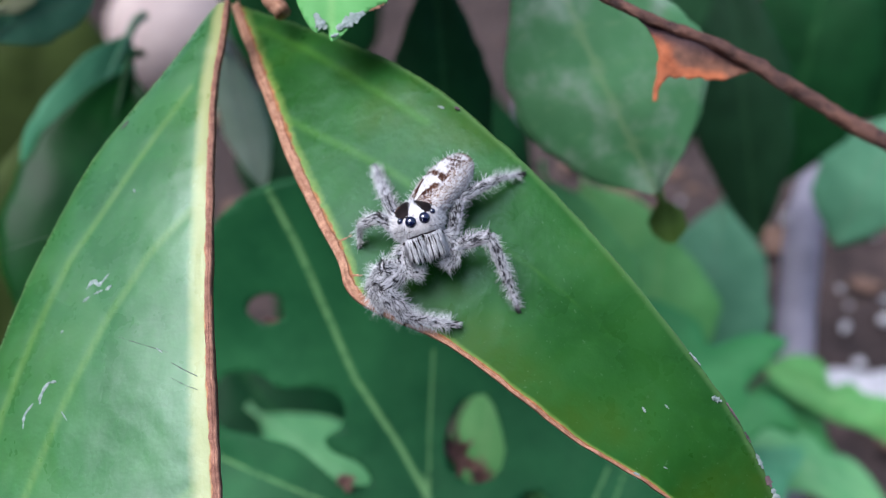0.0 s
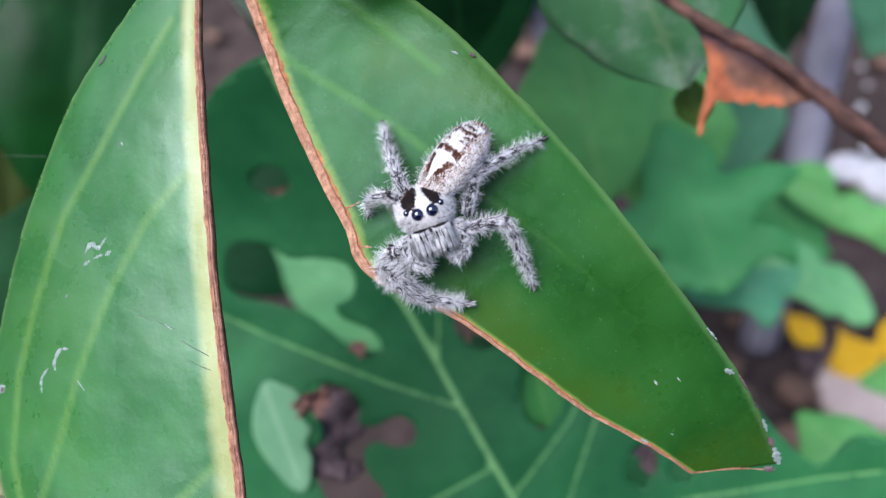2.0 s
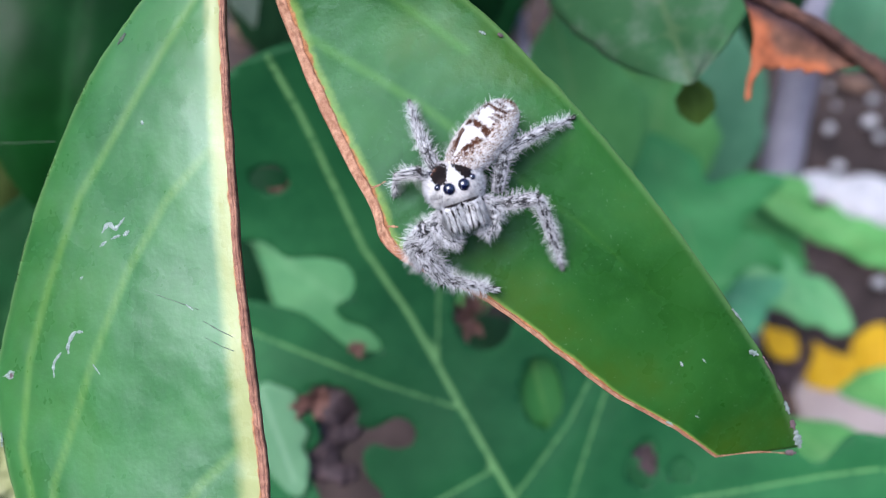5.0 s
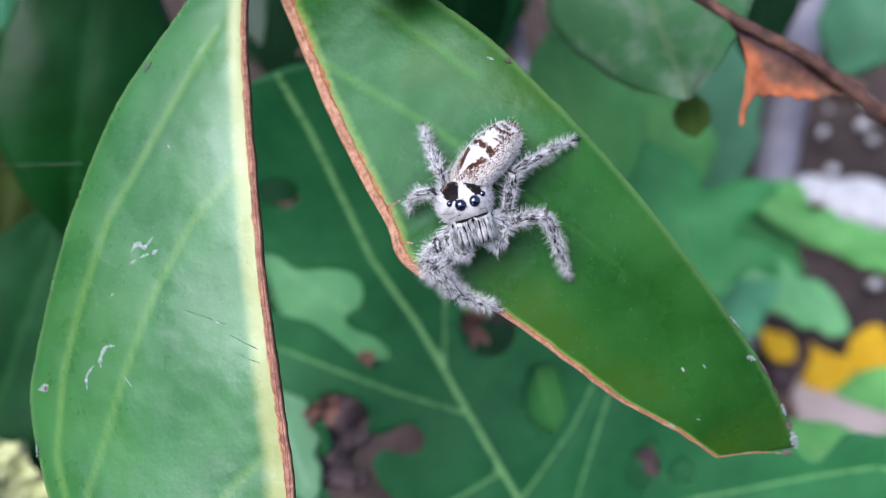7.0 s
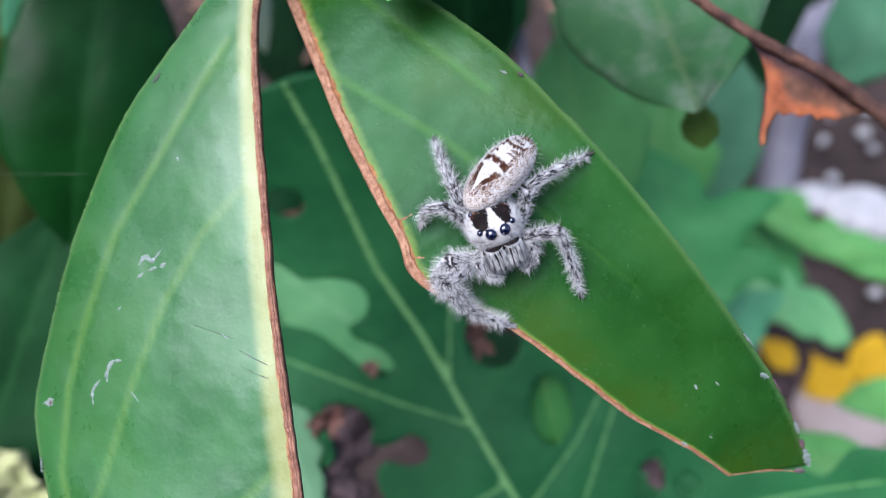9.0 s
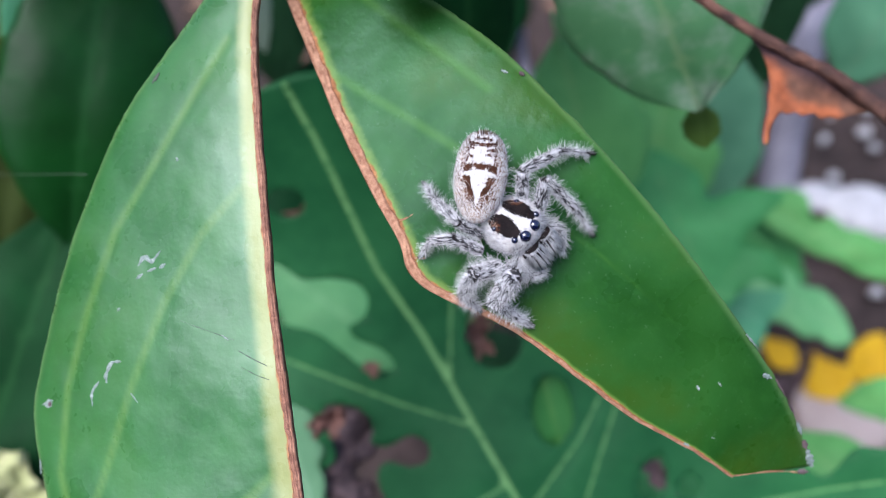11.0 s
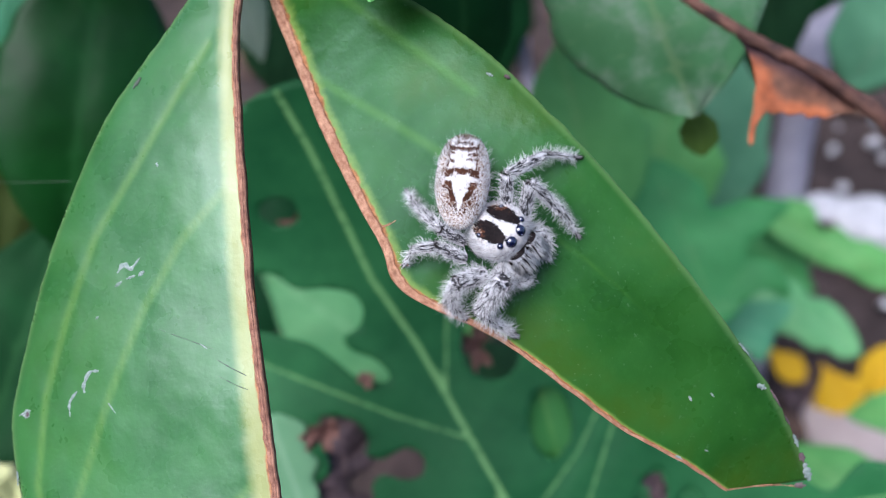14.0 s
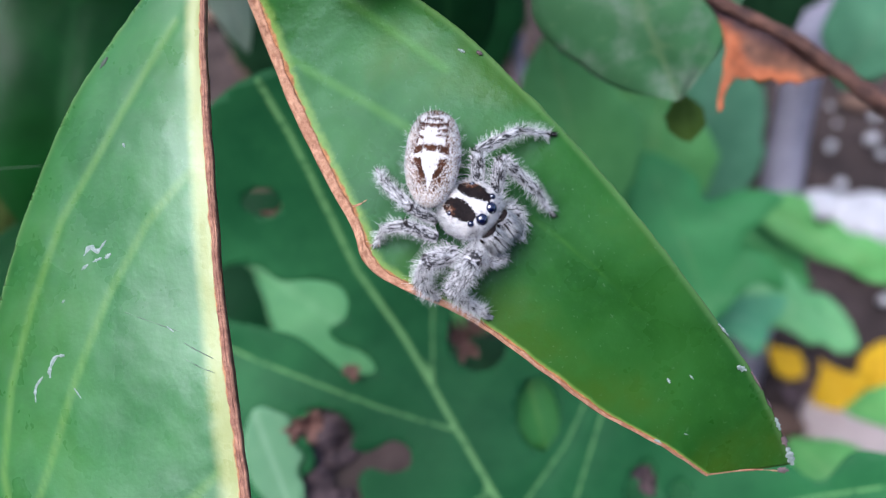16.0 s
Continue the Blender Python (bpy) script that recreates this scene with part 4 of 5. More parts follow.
herb = thing("lobed_plant", "low garden plant with large lobed holey green leaves", "plant", pose(0.03, 0.19, 0.0))
v, f = tube([(0.03, 0.19, -0.01), (0.005, 0.19, 0.08), (-0.024, 0.158, 0.18), (-0.033, 0.1238, 0.2325)], [0.004, 0.0035, 0.0022, 0.0006], 10, 0.1, 24)
part("stem", mesh_of("stem", v, f, [leaf_lobed], vein=[3.0] * len(v)), herb, "green plant stem")
build_lobed_leaf(herb)
broad_leaf(herb, "light green leaf seen through the cut of the lobed leaf", leaf_soft, (-0.0595, 0.1797, 0.1234), (-0.0058, 0.1501, 0.1090), (0.05, -0.55, 0.83), 0.0165, 0.55, 0)
broad_leaf(herb, "green leaf under the lobed leaf, coloured dark for shade", leaf_shade, (-0.0790, 0.2110, 0.1240), (-0.0420, 0.1760, 0.1005), (0.1, -0.6, 0.8), 0.0290, 0.55, 0)
broad_leaf(herb, "light green leaf seen through a hole of the lobed leaf", leaf_bright, (0.0149, 0.2000, 0.1317), (0.0087, 0.1597, 0.1161), (-0.05, -0.6, 0.8), 0.0095, 0.55, 0)
broad_leaf(herb, "light green leaf low under the waxy leaf", leaf_bright, (0.0430, 0.1875, 0.1113), (0.0548, 0.1598, 0.1122), (-0.1, -0.6, 0.8), 0.0085, 0.55, 0)
broad_leaf(herb, "green leaf above the soil", leaf_fresh, (0.1683, 0.1556, 0.1021), (0.1319, 0.1479, 0.1078), (-0.52, -0.47, 0.71), 0.0081, 0.5, 0)
broad_leaf(herb, "pale green leaf under the torn leaf", leaf_mid, (-0.0375, 0.0843, 0.1410), (-0.0307, 0.1081, 0.1648), (0.15, -0.45, 0.88), 0.0075, 0.5, 0)
broad_leaf(herb, "grey-green leaf beneath the lobed leaf, coloured dark for shade", leaf_gloom, (0.0056, 0.1526, 0.1289), (0.0198, 0.1381, 0.1165), (-0.08, -0.56, 0.82), 0.0132, 0.6, 0)
broad_leaf(herb, "green leaf beneath the lobed leaf", leaf_mid, (0.0241, 0.1481, 0.1254), (0.0389, 0.1250, 0.1054), (-0.15, -0.52, 0.84), 0.0115, 0.6, 0)
broad_leaf(herb, "green leaf beneath the lobed leaf", leaf_mid, (0.0469, 0.1290, 0.1091), (0.0810, 0.1126, 0.0954), (-0.28, -0.43, 0.86), 0.0148, 0.6, 0)
broad_leaf(herb, "green leaf at the foot of the plant, coloured dark for shade", leaf_dark, (0.0064, 0.1991, 0.1366), (-0.0590, 0.2219, 0.1552), (0.08, -0.75, 0.65), 0.0292, 0.6, 0)
palmate_leaf(herb, "green leaf with pointed lobes among the foliage", leaf_mid, (0.0729, 0.1504, 0.1458), (0.0519, 0.1802, 0.1797), (-0.23, -0.56, 0.80), 1.0, 1)
cut_leaf(herb, "blue-green leaf with pointed lobes", leaf_teal, frame_of((0.095, 0.16, 0.125), (0.77, -0.63, 0), (-0.28, -0.51, 0.81)),
         [(-26, -6), (-16.3, 2.0), (-8.6, 8.8), (-0.3, 13.8), (1.4, 8.4), (0.8, 3.8), (2.4, -2.4), (1.0, -6.7), (-6.4, -5.4), (-13, -9), (-22, -12)], [[(-24, -8), (-8, 1), (0, 3)]], 2)
cut_leaf(herb, "light green leaf low over the soil", leaf_soft, frame_of((0.1162, 0.1947, 0.0977), (0.77, -0.63, 0), (-0.30, -0.52, 0.80)),
         [(-36, -12), (-25.3, -3.0), (-23.0, 0.7), (-17.5, 5.7), (-8.5, 11.2), (0.9, 13.0), (5.9, 10.2), (12.0, 12.6), (18.1, 11.4), (25.0, 7.5), (29.9, 2.4), (26.3, -2.3), (20, -2.6), (16.4, -5.1), (8.7, -4.7), (1.0, -7.8), (-8.8, -8.3), (-17.7, -12.1), (-32, -17)],
         [[(-34, -13), (-7.4, 1.8), (9.5, 3.8), (27.6, 2.8)], [(-7.4, 1.8), (1, 12)], [(2, 3), (12, -4)], [(9.5, 3.8), (18, 10)]], 3)
cut_leaf(herb, "fresh green leaf with rounded lobes lit from above", leaf_fresh, frame_of((0.13, 0.2296, 0.1066), (0.9, -0.7, 0.07), (-0.34, -0.55, 0.76)),
         [(-14.9, -3.5), (-12.6, 2.4), (-7.5, 7.4), (-0.7, 9.1), (3.5, 6.4), (6.9, 1.8), (9.5, 2.6), (12.5, 5.6), (17.6, 4.1), (20.5, 4.2), (24.2, 5.7), (29.5, 5.6), (37.0, 8.1), (46.7, 10.8), (58, 6), (66, -2), (55, -5), (40.4, -6.6), (31.6, -8.9), (22.9, -8.4), (14.4, -9.9), (7.0, -9.4), (-3.0, -8.6), (-10.3, -6.2)],
         [[(-13.7, -2.8), (-2.2, -1.1), (10.8, -2.6), (25.6, -2.9), (62, 0)], [(2, -1.6), (-2, 7)], [(10.8, -2.6), (14, 4)], [(8, -2.4), (13, -8.4)], [(25, -2.9), (30, 4)], [(22, -2.8), (30, -7.6)]], 4)
cut_leaf(herb, "green leaf folded under its neighbour", leaf_mid, frame_of((0.125, 0.236, 0.094), (0.9, -0.7, 0.07), (-0.34, -0.55, 0.76)),
         [(-9.8, -1.4), (-3.0, 3.3), (9.0, 1.8), (17.5, -3.3), (20.2, -8.2), (24.4, -11.1), (20.4, -15.6), (14, -15.2), (8.8, -18.7), (-4.4, -14.4), (-9.1, -7.2)], [[(-9, -4), (6, -8), (21, -12)], [(6, -8), (9, 0)]], 6)
palmate_leaf(herb, "green lobed leaf tip low over the soil", leaf_fresh, (0.1248, 0.0907, 0.1238), (0.0894, 0.1144, 0.1439), (-0.36, -0.37, 0.86), 1.0, 5)
rehang(herb)

broad_leaf(None, "yellowed fallen leaf on the soil", leaf_yellow, (0.1730, 0.2304, 0.0188), (0.1823, 0.2097, 0.0114), (-0.45, -0.51, 0.74), 0.0119, 0.7, 0)
broad_leaf(None, "bright yellow fallen leaf on the soil", leaf_yellow, (0.2192, 0.2228, 0.0132), (0.1942, 0.2327, 0.0173), (-0.50, -0.50, 0.71), 0.0126, 0.7, 0)
broad_leaf(None, "small yellow leaf scrap", leaf_yellow, (0.1492, 0.2346, 0.0220), (0.1638, 0.2220, 0.0165), (-0.40, -0.54, 0.74), 0.0067, 0.6, 0)
crumpled("small reddish rotting leaf scrap", rot_red, (-0.0298, 0.1152, 0.2102), (0.9, 0.2, 0.1), (0.1, -0.8, 0.6), 2.8, 2.3, 7.3)
crumpled("small reddish rotting leaf scrap", rot_red, (0.0039, 0.1043, 0.1916), (0.5, -0.6, -0.5), (0, -0.6, 0.8), 4, 2.2, 9.3)
crumpled("small dark dead leaf scrap", dead_brown, (0.0378, 0.0839, 0.1798), (0.5, -0.6, -0.5), (0, -0.6, 0.8), 3.6, 2.4, 2.3)
crumpled("dark brown dead leaf lying on the soil", dead_brown, (0.175, 0.222, 0.004), (0.6, -0.6, 0), (-0.3, -0.5, 0.8), 14, 10, 3.3)
crumpled("pale yellow-green withered leaf on the soil", leaf_straw, (-0.0864, 0.0809, 0.1623), (0.6, -0.6, 0), (0.4, -0.5, 0.8), 9, 7, 5.3)


def curled_leaf():
    """A dead leaf rolled into dark twisted lobes, lying over the lobed leaf."""
    verts, faces = [], []
    for k, (pts, radii) in enumerate((
            ([(-0.0236, 0.0885, 0.1892), (-0.0200, 0.0873, 0.1886), (-0.0168, 0.0845, 0.1868), (-0.0198, 0.0808, 0.1838), (-0.0208, 0.0770, 0.1808), (-0.0180, 0.0735, 0.1782)], [0.0010, 0.0024, 0.0030, 0.0028, 0.0034, 0.0020]),
            ([(-0.0200, 0.0775, 0.1818), (-0.0165, 0.0780, 0.1826), (-0.0125, 0.0812, 0.1848), (-0.0090, 0.0830, 0.1862), (-0.0062, 0.0832, 0.1862), (-0.0056, 0.0815, 0.1850)], [0.0022, 0.0020, 0.0016, 0.0021, 0.0027, 0.0014]),
            ([(-0.0215, 0.0800, 0.1832), (-0.0228, 0.0776, 0.1815), (-0.0206, 0.0738, 0.1786), (-0.0160, 0.0728, 0.1778), (-0.0136, 0.0738, 0.1786)], [0.0012, 0.0026, 0.0030, 0.0024, 0.0010]))):
        v, f = tube(pts, radii, 16, 0.55, 60, k + 3)
        faces += [tuple(i + len(verts) for i in q) for q in f]
        verts += v
    ob = tagged(new("dead_leaf", mesh_of("dead_leaf", verts, faces, [dead_brown])), "curled purple-black dead leaf caught on green leaves", "leaf")
    return ob


curled_leaf().matrix_basis = pose(-0.0010, 0.0081, -0.0052)
crumpled("pinkish brown withered leaf end", rot_red, (-0.0222, 0.0848, 0.1901), (0.9, 0.2, 0.2), (0.0, -0.6, 0.8), 3.0, 2.4, 14.8)
crumpled("small reddish rotting leaf scrap", rot_red, (-0.0156, 0.0950, 0.1923), (0.29, -0.77, -0.57), (0, -0.6, 0.8), 1.7, 1.2, 3.7)
crumpled("reddish rotting leaf scrap under a leaf hole", rot_red, (0.0111, 0.1620, 0.1185), (0.29, -0.77, -0.57), (0, -0.6, 0.8), 6.0, 3.0, 11.2)
crumpled("pinkish brown rotting leaf scrap on the lobed leaf", rot_red, (-0.0087, 0.1205, 0.2040), (0.9, -0.3, -0.3), (0, -0.7, 0.7), 5.6, 4.4, 4.9)


# ---------------------------------------------------------------- the jumping spider
def fur(name, base, spread, dark=False):
    m, nt, b = mat(name, 0.7, 0.08 if dark else 0.2)
    c = ramp(nt, noise_of(nt, 900, 3, 0.6), (0.3, base), (0.7, spread))
    nt.links.new(c, b.inputs["Base Color"])
    return m


def speckled(name, pale, deep, scale, share):
    m, nt, b = mat(name, 0.65, 0.25)
    co = coords(nt)
    n = noise_of(nt, scale, 4, 0.7, co)
    c = ramp(nt, n, (share - 0.06, deep), (share + 0.06, pale))
    nt.links.new(c, b.inputs["Base Color"])
    bump(nt, b, n, 0.6, 0.0002)
    return m


hair_white = fur("white_hair", (0.62, 0.63, 0.65), (0.85, 0.86, 0.88))
hair_grey = fur("grey_hair", (0.19, 0.19, 0.21), (0.38, 0.38, 0.41))
hair_dark = fur("black_hair", (0.005, 0.004, 0.005), (0.018, 0.013, 0.013), True)
hair_tan = fur("tan_hair", (0.20, 0.12, 0.08), (0.42, 0.32, 0.25))
hair_brown = fur("brown_hair", (0.035, 0.014, 0.008), (0.10, 0.040, 0.022), True)
def streaked(name, pale, deep):
    """Pale limb skin with short black streaks that run along the limb."""
    m, nt, b = mat(name, 0.6, 0.3)
    mp = nt.nodes.new("ShaderNodeMapping")
    mp.inputs["Scale"].default_value = (0.36, 1.0, 1.0)
    nt.links.new(coords(nt), mp.inputs["Vector"])
    n = noise_of(nt, 2600, 3, 0.6, mp.outputs[0])
    c = ramp(nt, n, (0.45, deep), (0.55, pale))
    nt.links.new(c, b.inputs["Base Color"])
    bump(nt, b, n, 0.5, 0.00015)
    return m


skin_leg = streaked("streaked_leg_skin", (0.52, 0.52, 0.55), (0.010, 0.010, 0.014))
skin_pale = speckled("pale_skin", (0.58, 0.56, 0.55), (0.22, 0.19, 0.19), 2000, 0.38)
skin_red = speckled("dark_red_mouth_skin", (0.10, 0.02, 0.018), (0.02, 0.006, 0.006), 1500, 0.5)
eye_mat, _, eb = mat("glossy_black_eye", 0.04, 0.8)
eb.inputs["Base Color"].default_value = (0.003, 0.005, 0.028, 1)
eb.inputs["Coat Weight"].default_value = 1.0
BODY = [skin_pale, hair_white, hair_grey, hair_dark, hair_tan, hair_brown, skin_leg, skin_red]
PALE, WHITE, GREY, DARK, TAN, BROWN, LEGSKIN, RED = range(8)


class Fuzz:
    """Gathers the skin and the hairs of one part, in mm."""

    def __init__(self, seed):
        self.v, self.f, self.i, self.rnd = [], [], [], random.Random(seed)

    def grid(self, rows, idx, wrap=True):
        s, w = len(self.v), len(rows[0])
        for r in rows:
            self.v += [tuple(p) for p in r]
        for i in range(len(rows) - 1):
            for k in range(w if wrap else w - 1):
                k2 = (k + 1) % w
                q = (s + i * w + k, s + i * w + k2, s + (i + 1) * w + k2, s + (i + 1) * w + k)
                self.f.append(q)
                c = sum((Vector(self.v[j]) for j in q), Vector()) / 4
                self.i.append(idx(c) if callable(idx) else idx)

    def hair(self, p, d, length, r, idx):
        d = d.normalized()
        a = d.orthogonal().normalized()
        b = d.cross(a)
        s = len(self.v)
        sag = self.rnd.uniform(-0.12, 0.12) * length
        mid = p + d * length * 0.55 + a * sag
        for c, q in ((p, r), (mid, r * 0.75)):
            self.v += [tuple(c + a * q), tuple(c + (b * 0.87 - a * 0.5) * q), tuple(c - (b * 0.87 + a * 0.5) * q)]
        self.v.append(tuple(p + d * length + a * sag * 2.2))
        for k in range(3):
            k2 = (k + 1) % 3
            self.f += [(s + k, s + k2, s + 3 + k2, s + 3 + k), (s + 3 + k, s + 3 + k2, s + 6)]
            self.i += [idx, idx]

    def mesh(self, name):
        return mesh_of(name, [(x * MM, y * MM, z * MM) for x, y, z in self.v], self.f, BODY, self.i)


def round_body(fz, shape, idx, nu=56, nv=44):
    rows = [[shape(math.pi * (i + 0.02) / (nu + 0.04), 2 * math.pi * k / nv) for k in range(nv)] for i in range(nu + 1)]
    fz.grid(rows, idx)


def furry(fz, shape, count, pick, lay, length, r=0.028):
    """Hairs over a body: pick(point) gives the hair's colour, lay(point, normal) its way, length(point) its length."""
    for _ in range(count):
        th, ph = math.acos(fz.rnd.uniform(-1, 1)), fz.rnd.uniform(0, 2 * math.pi)
        p = shape(th, ph)
        du, dv = shape(th + 0.01, ph) - p, shape(th, ph + 0.01) - p
        n = du.cross(dv)
        if n.length < 1e-12:
            continue
        n.normalize()
        if n.dot(p) < 0:
            n = -n
        way = lay(p, n) + Vector([fz.rnd.gauss(0, 0.22) for _ in range(3)])
        fz.hair(p, way, length(p) * fz.rnd.uniform(0.6, 1.25), r * fz.rnd.uniform(0.7, 1.1), pick(p))


def abdomen_shape(th, ph):
    x = 4.5 * math.cos(th)
    s = math.sin(th)
    fat = 1.0 - 0.10 * math.cos(th) * abs(math.cos(th)) + 0.05 * math.cos(2 * th)
    return Vector((x, 2.64 * s * math.cos(ph) * fat, 1.78 * s * math.sin(ph) * fat))


def abdomen_mark(p):
    """White median blocks with dark brown borders on a speckled tan-grey back."""
    if p.z < 0.2:
        return GREY if p.z > -0.8 else WHITE
    edge = 0.10 * smooth_noise(p.x * 3, p.y * 3, p.z * 3) + 0.06 * smooth_noise(p.x * 9, p.y * 9, p.z * 9)
    side = 1 if p.y > 0 else -1
    x, y = p.x * 0.86 - 0.45 + edge, abs(p.y) + edge
    if -3.62 < x < -3.38 and y < 0.9 or -3.15 < x + 0.10 * y * y < -2.80 and y < 1.35:
        return BROWN                                    # two arcs over the tail
    if -3.9 < x <= -1.35 and y < 1.22:                  # the rear block, notched by dark teeth from both sides
        for at in (-2.55 + 0.06 * side, -1.98 - 0.10 * side):
            if abs(x - at + 0.10 * (y - 0.5)) < 0.03 + 0.09 * y and y > 0.55 - 0.15 * side:
                return BROWN
        return WHITE
    if -3.4 < x <= -1.35 and y < 1.45 and fzr(p) > 0.34:
        return BROWN
    if -1.45 < x - 0.16 * y < -0.86 and y < 1.62 and not (abs(y - 0.62) < 0.16 and x > -0.98):
        return BROWN                                    # the curved bar between the blocks
    if -0.98 <= x < -0.30 and y < 2.3 - 0.9 * fzr(p):
        return WHITE
    if -0.35 <= x < 2.1:                                # the front shield between brown arms
        half = 0.92 - 0.36 * (x + 0.35)
        if y < half:
            return WHITE
        if y < half + 0.62 - 0.10 * x and x > -0.15 - 0.25 * (y - half) and (x < 1.3 or fzr(p) > 0.45):
            return BROWN
    return TAN


def abdomen_hair(p, rnd):
    k, r = abdomen_mark(p), rnd.random()
    if k == WHITE:
        return WHITE if r < 0.95 else GREY
    if k == BROWN:
        return (BROWN if r < 0.55 else DARK) if r < 0.98 else TAN
    near = max(0.0, 1.0 - abs(p.y) / 2.1) * max(0.0, min(1.0, (3.6 - p.x) / 1.4))
    if fzr(p) > 0.66 - 0.44 * near:
        return BROWN if r < 0.74 else TAN
    return WHITE if r < 0.74 else (TAN if r < 0.86 else GREY)


def fzr(p):
    return 0.5 + 0.9 * smooth_noise(p.x * 9.5, p.y * 20.1, p.z * 20.1)


def abdomen_skin(c):
    k = abdomen_mark(c)
    near = max(0.0, 1.0 - abs(c.y) / 2.1) * max(0.0, min(1.0, (3.6 - c.x) / 1.4))
    return PALE if k == WHITE else (k if k != TAN else (BROWN if fzr(c) > 0.76 - 0.5 * near else (TAN if fzr(c) > 0.54 - 0.3 * near else PALE)))


def build_abdomen(spider):
    fz = Fuzz(11)
    round_body(fz, abdomen_shape, abdomen_skin, 130, 110)
    furry(fz, abdomen_shape, 11000, lambda p: abdomen_hair(p, fz.rnd),
          lambda p, n: n * 0.22 + Vector((-0.9, 0, 0)), lambda p: 0.32, 0.016)
    furry(fz, abdomen_shape, 620, lambda p: WHITE if fz.rnd.random() < 0.9 else DARK, lambda p, n: n * 1.2 + Vector((-0.35, 0, 0)), lambda p: 0.85, 0.0105)
    return part("abdomen", fz.mesh("abdomen"), spider, "furry tan abdomen with white and dark brown bands")


def head_shape(th, ph):
    c, s = math.cos(th), math.sin(th)
    sg = lambda v, e: math.copysign(abs(v) ** e, v)
    x = sg(c, 0.9) * (2.8 if c > 0 else 3.3)
    wide = sg(s, 0.84)
    y, z = 2.75 * wide * sg(math.cos(ph), 0.95), 2.15 * wide * sg(math.sin(ph), 0.95)
    if x < 0:
        z *= 1 - 0.10 * (x / 3.3) ** 2
        y *= 1 - 0.12 * (x / 3.3) ** 2
    return Vector((x, y, z))


def head_mark(p):
    """Two dark caps round the eyes with a white band between them, white cheeks."""
    y = abs(p.y) + 0.10 * smooth_noise(p.x * 3, p.y * 3, p.z)
    x = p.x + 0.16 * smooth_noise(p.y * 4, p.x * 4, 3)
    if p.z > 1.0 and ((x - 0.35) / 1.92) ** 2 + ((y - 1.10) / 0.86) ** 2 < 1.0 and y > 0.30:
        if x < 0.3 and y > 1.15 and fzr(p) > 0.30 - 0.2 * x:
            return BROWN if fzr(p) < 0.75 else TAN
        return DARK
    if p.z > 0.75 and -2.6 < x <= -1.5 and y < 1.6:
        return GREY if fzr(p) > 0.5 else WHITE
    if x > 1.2 and 0.25 > p.z > -0.8 and y > 0.9 and abs(((p.z + 0.35 * y) * 1.9) % 1.0 - 0.5) < 0.07:
        return DARK
    if x > 2.2 and -0.92 < p.z < -0.74 and y < 1.9:
        return DARK
    if p.z < -1.2:
        return GREY
    return WHITE


def ball(c, r, nu=14, nv=20, stretch=1.0):
    rows = [[Vector((c[0] + r * stretch * math.cos(math.pi * i / nu), c[1] + r * math.sin(math.pi * i / nu) * math.cos(2 * math.pi * k / nv),
                     c[2] + r * math.sin(math.pi * i / nu) * math.sin(2 * math.pi * k / nv))) * MM for k in range(nv)] for i in range(nu + 1)]
    verts = [tuple(p) for r_ in rows for p in r_]
    faces = [(i * nv + k, i * nv + (k + 1) % nv, (i + 1) * nv + (k + 1) % nv, (i + 1) * nv + k) for i in range(nu) for k in range(nv)]
    return mesh_of("eye", verts, faces, [eye_mat])


def limb_rows(a, b, r0, r1, bulge=0.12, n=12, sides=14):
    """Rings of a rounded limb from a to b."""
    a, b = Vector(a), Vector(b)
    d = (b - a).normalized()
    u = d.orthogonal().normalized()
    w = d.cross(u)
    rows = []
    for i in range(n + 1):
        s = i / n
        x = 0.5 - 0.5 * math.cos(math.pi * s)
        cap = min(1.0, math.sqrt(max(0.0, 1 - (1 - min(x, 1 - x) * 7) ** 2)) if min(x, 1 - x) * 7 < 1 else 1.0)
        r = (r0 + (r1 - r0) * x) * (1 + bulge * math.sin(math.pi * x)) * max(cap, 0.05)
        rows.append([a.lerp(b, x) + (u * math.cos(2 * math.pi * k / sides) + w * math.sin(2 * math.pi * k / sides)) * r for k in range(sides)])
    return rows


def streak_field(p, seed):
    """Above zero where a limb's black streaks lie."""
    return smooth_noise(p.x * 2.6 + seed * 3.7, p.y * 7.4, p.z * 7.4 + seed) + 0.4 * smooth_noise(p.x * 6 + seed, p.y * 12, p.z * 12)


def combed(fz, a, b, r0, r1, count, length, seed, dark_from=0.2, dark_end=2.0, thin=0.016):
    """Short hairs laid along a limb, white but for black streaks."""
    a, b = Vector(a), Vector(b)
    d = (b - a).normalized()
    u = d.orthogonal().normalized()
    w = d.cross(u)
    for _ in range(count):
        x, ang = fz.rnd.uniform(-0.06, 1.05), fz.rnd.uniform(0, 2 * math.pi)
        n = u * math.cos(ang) + w * math.sin(ang)
        p = a.lerp(b, x) + n * (r0 + (r1 - r0) * x) * (1 + 0.14 * max(0.0, math.sin(math.pi * x))) * 0.98
        k = DARK if x > dark_end or streak_field(p, seed) > dark_from else (WHITE if fz.rnd.random() < 0.7 else GREY)
        way = d + n * fz.rnd.uniform(0.12, 0.42) + Vector([fz.rnd.gauss(0, 0.12) for _ in range(3)])
        fz.hair(p, way, length * fz.rnd.uniform(0.5, 1.3), thin * fz.rnd.uniform(0.8, 1.2), k)


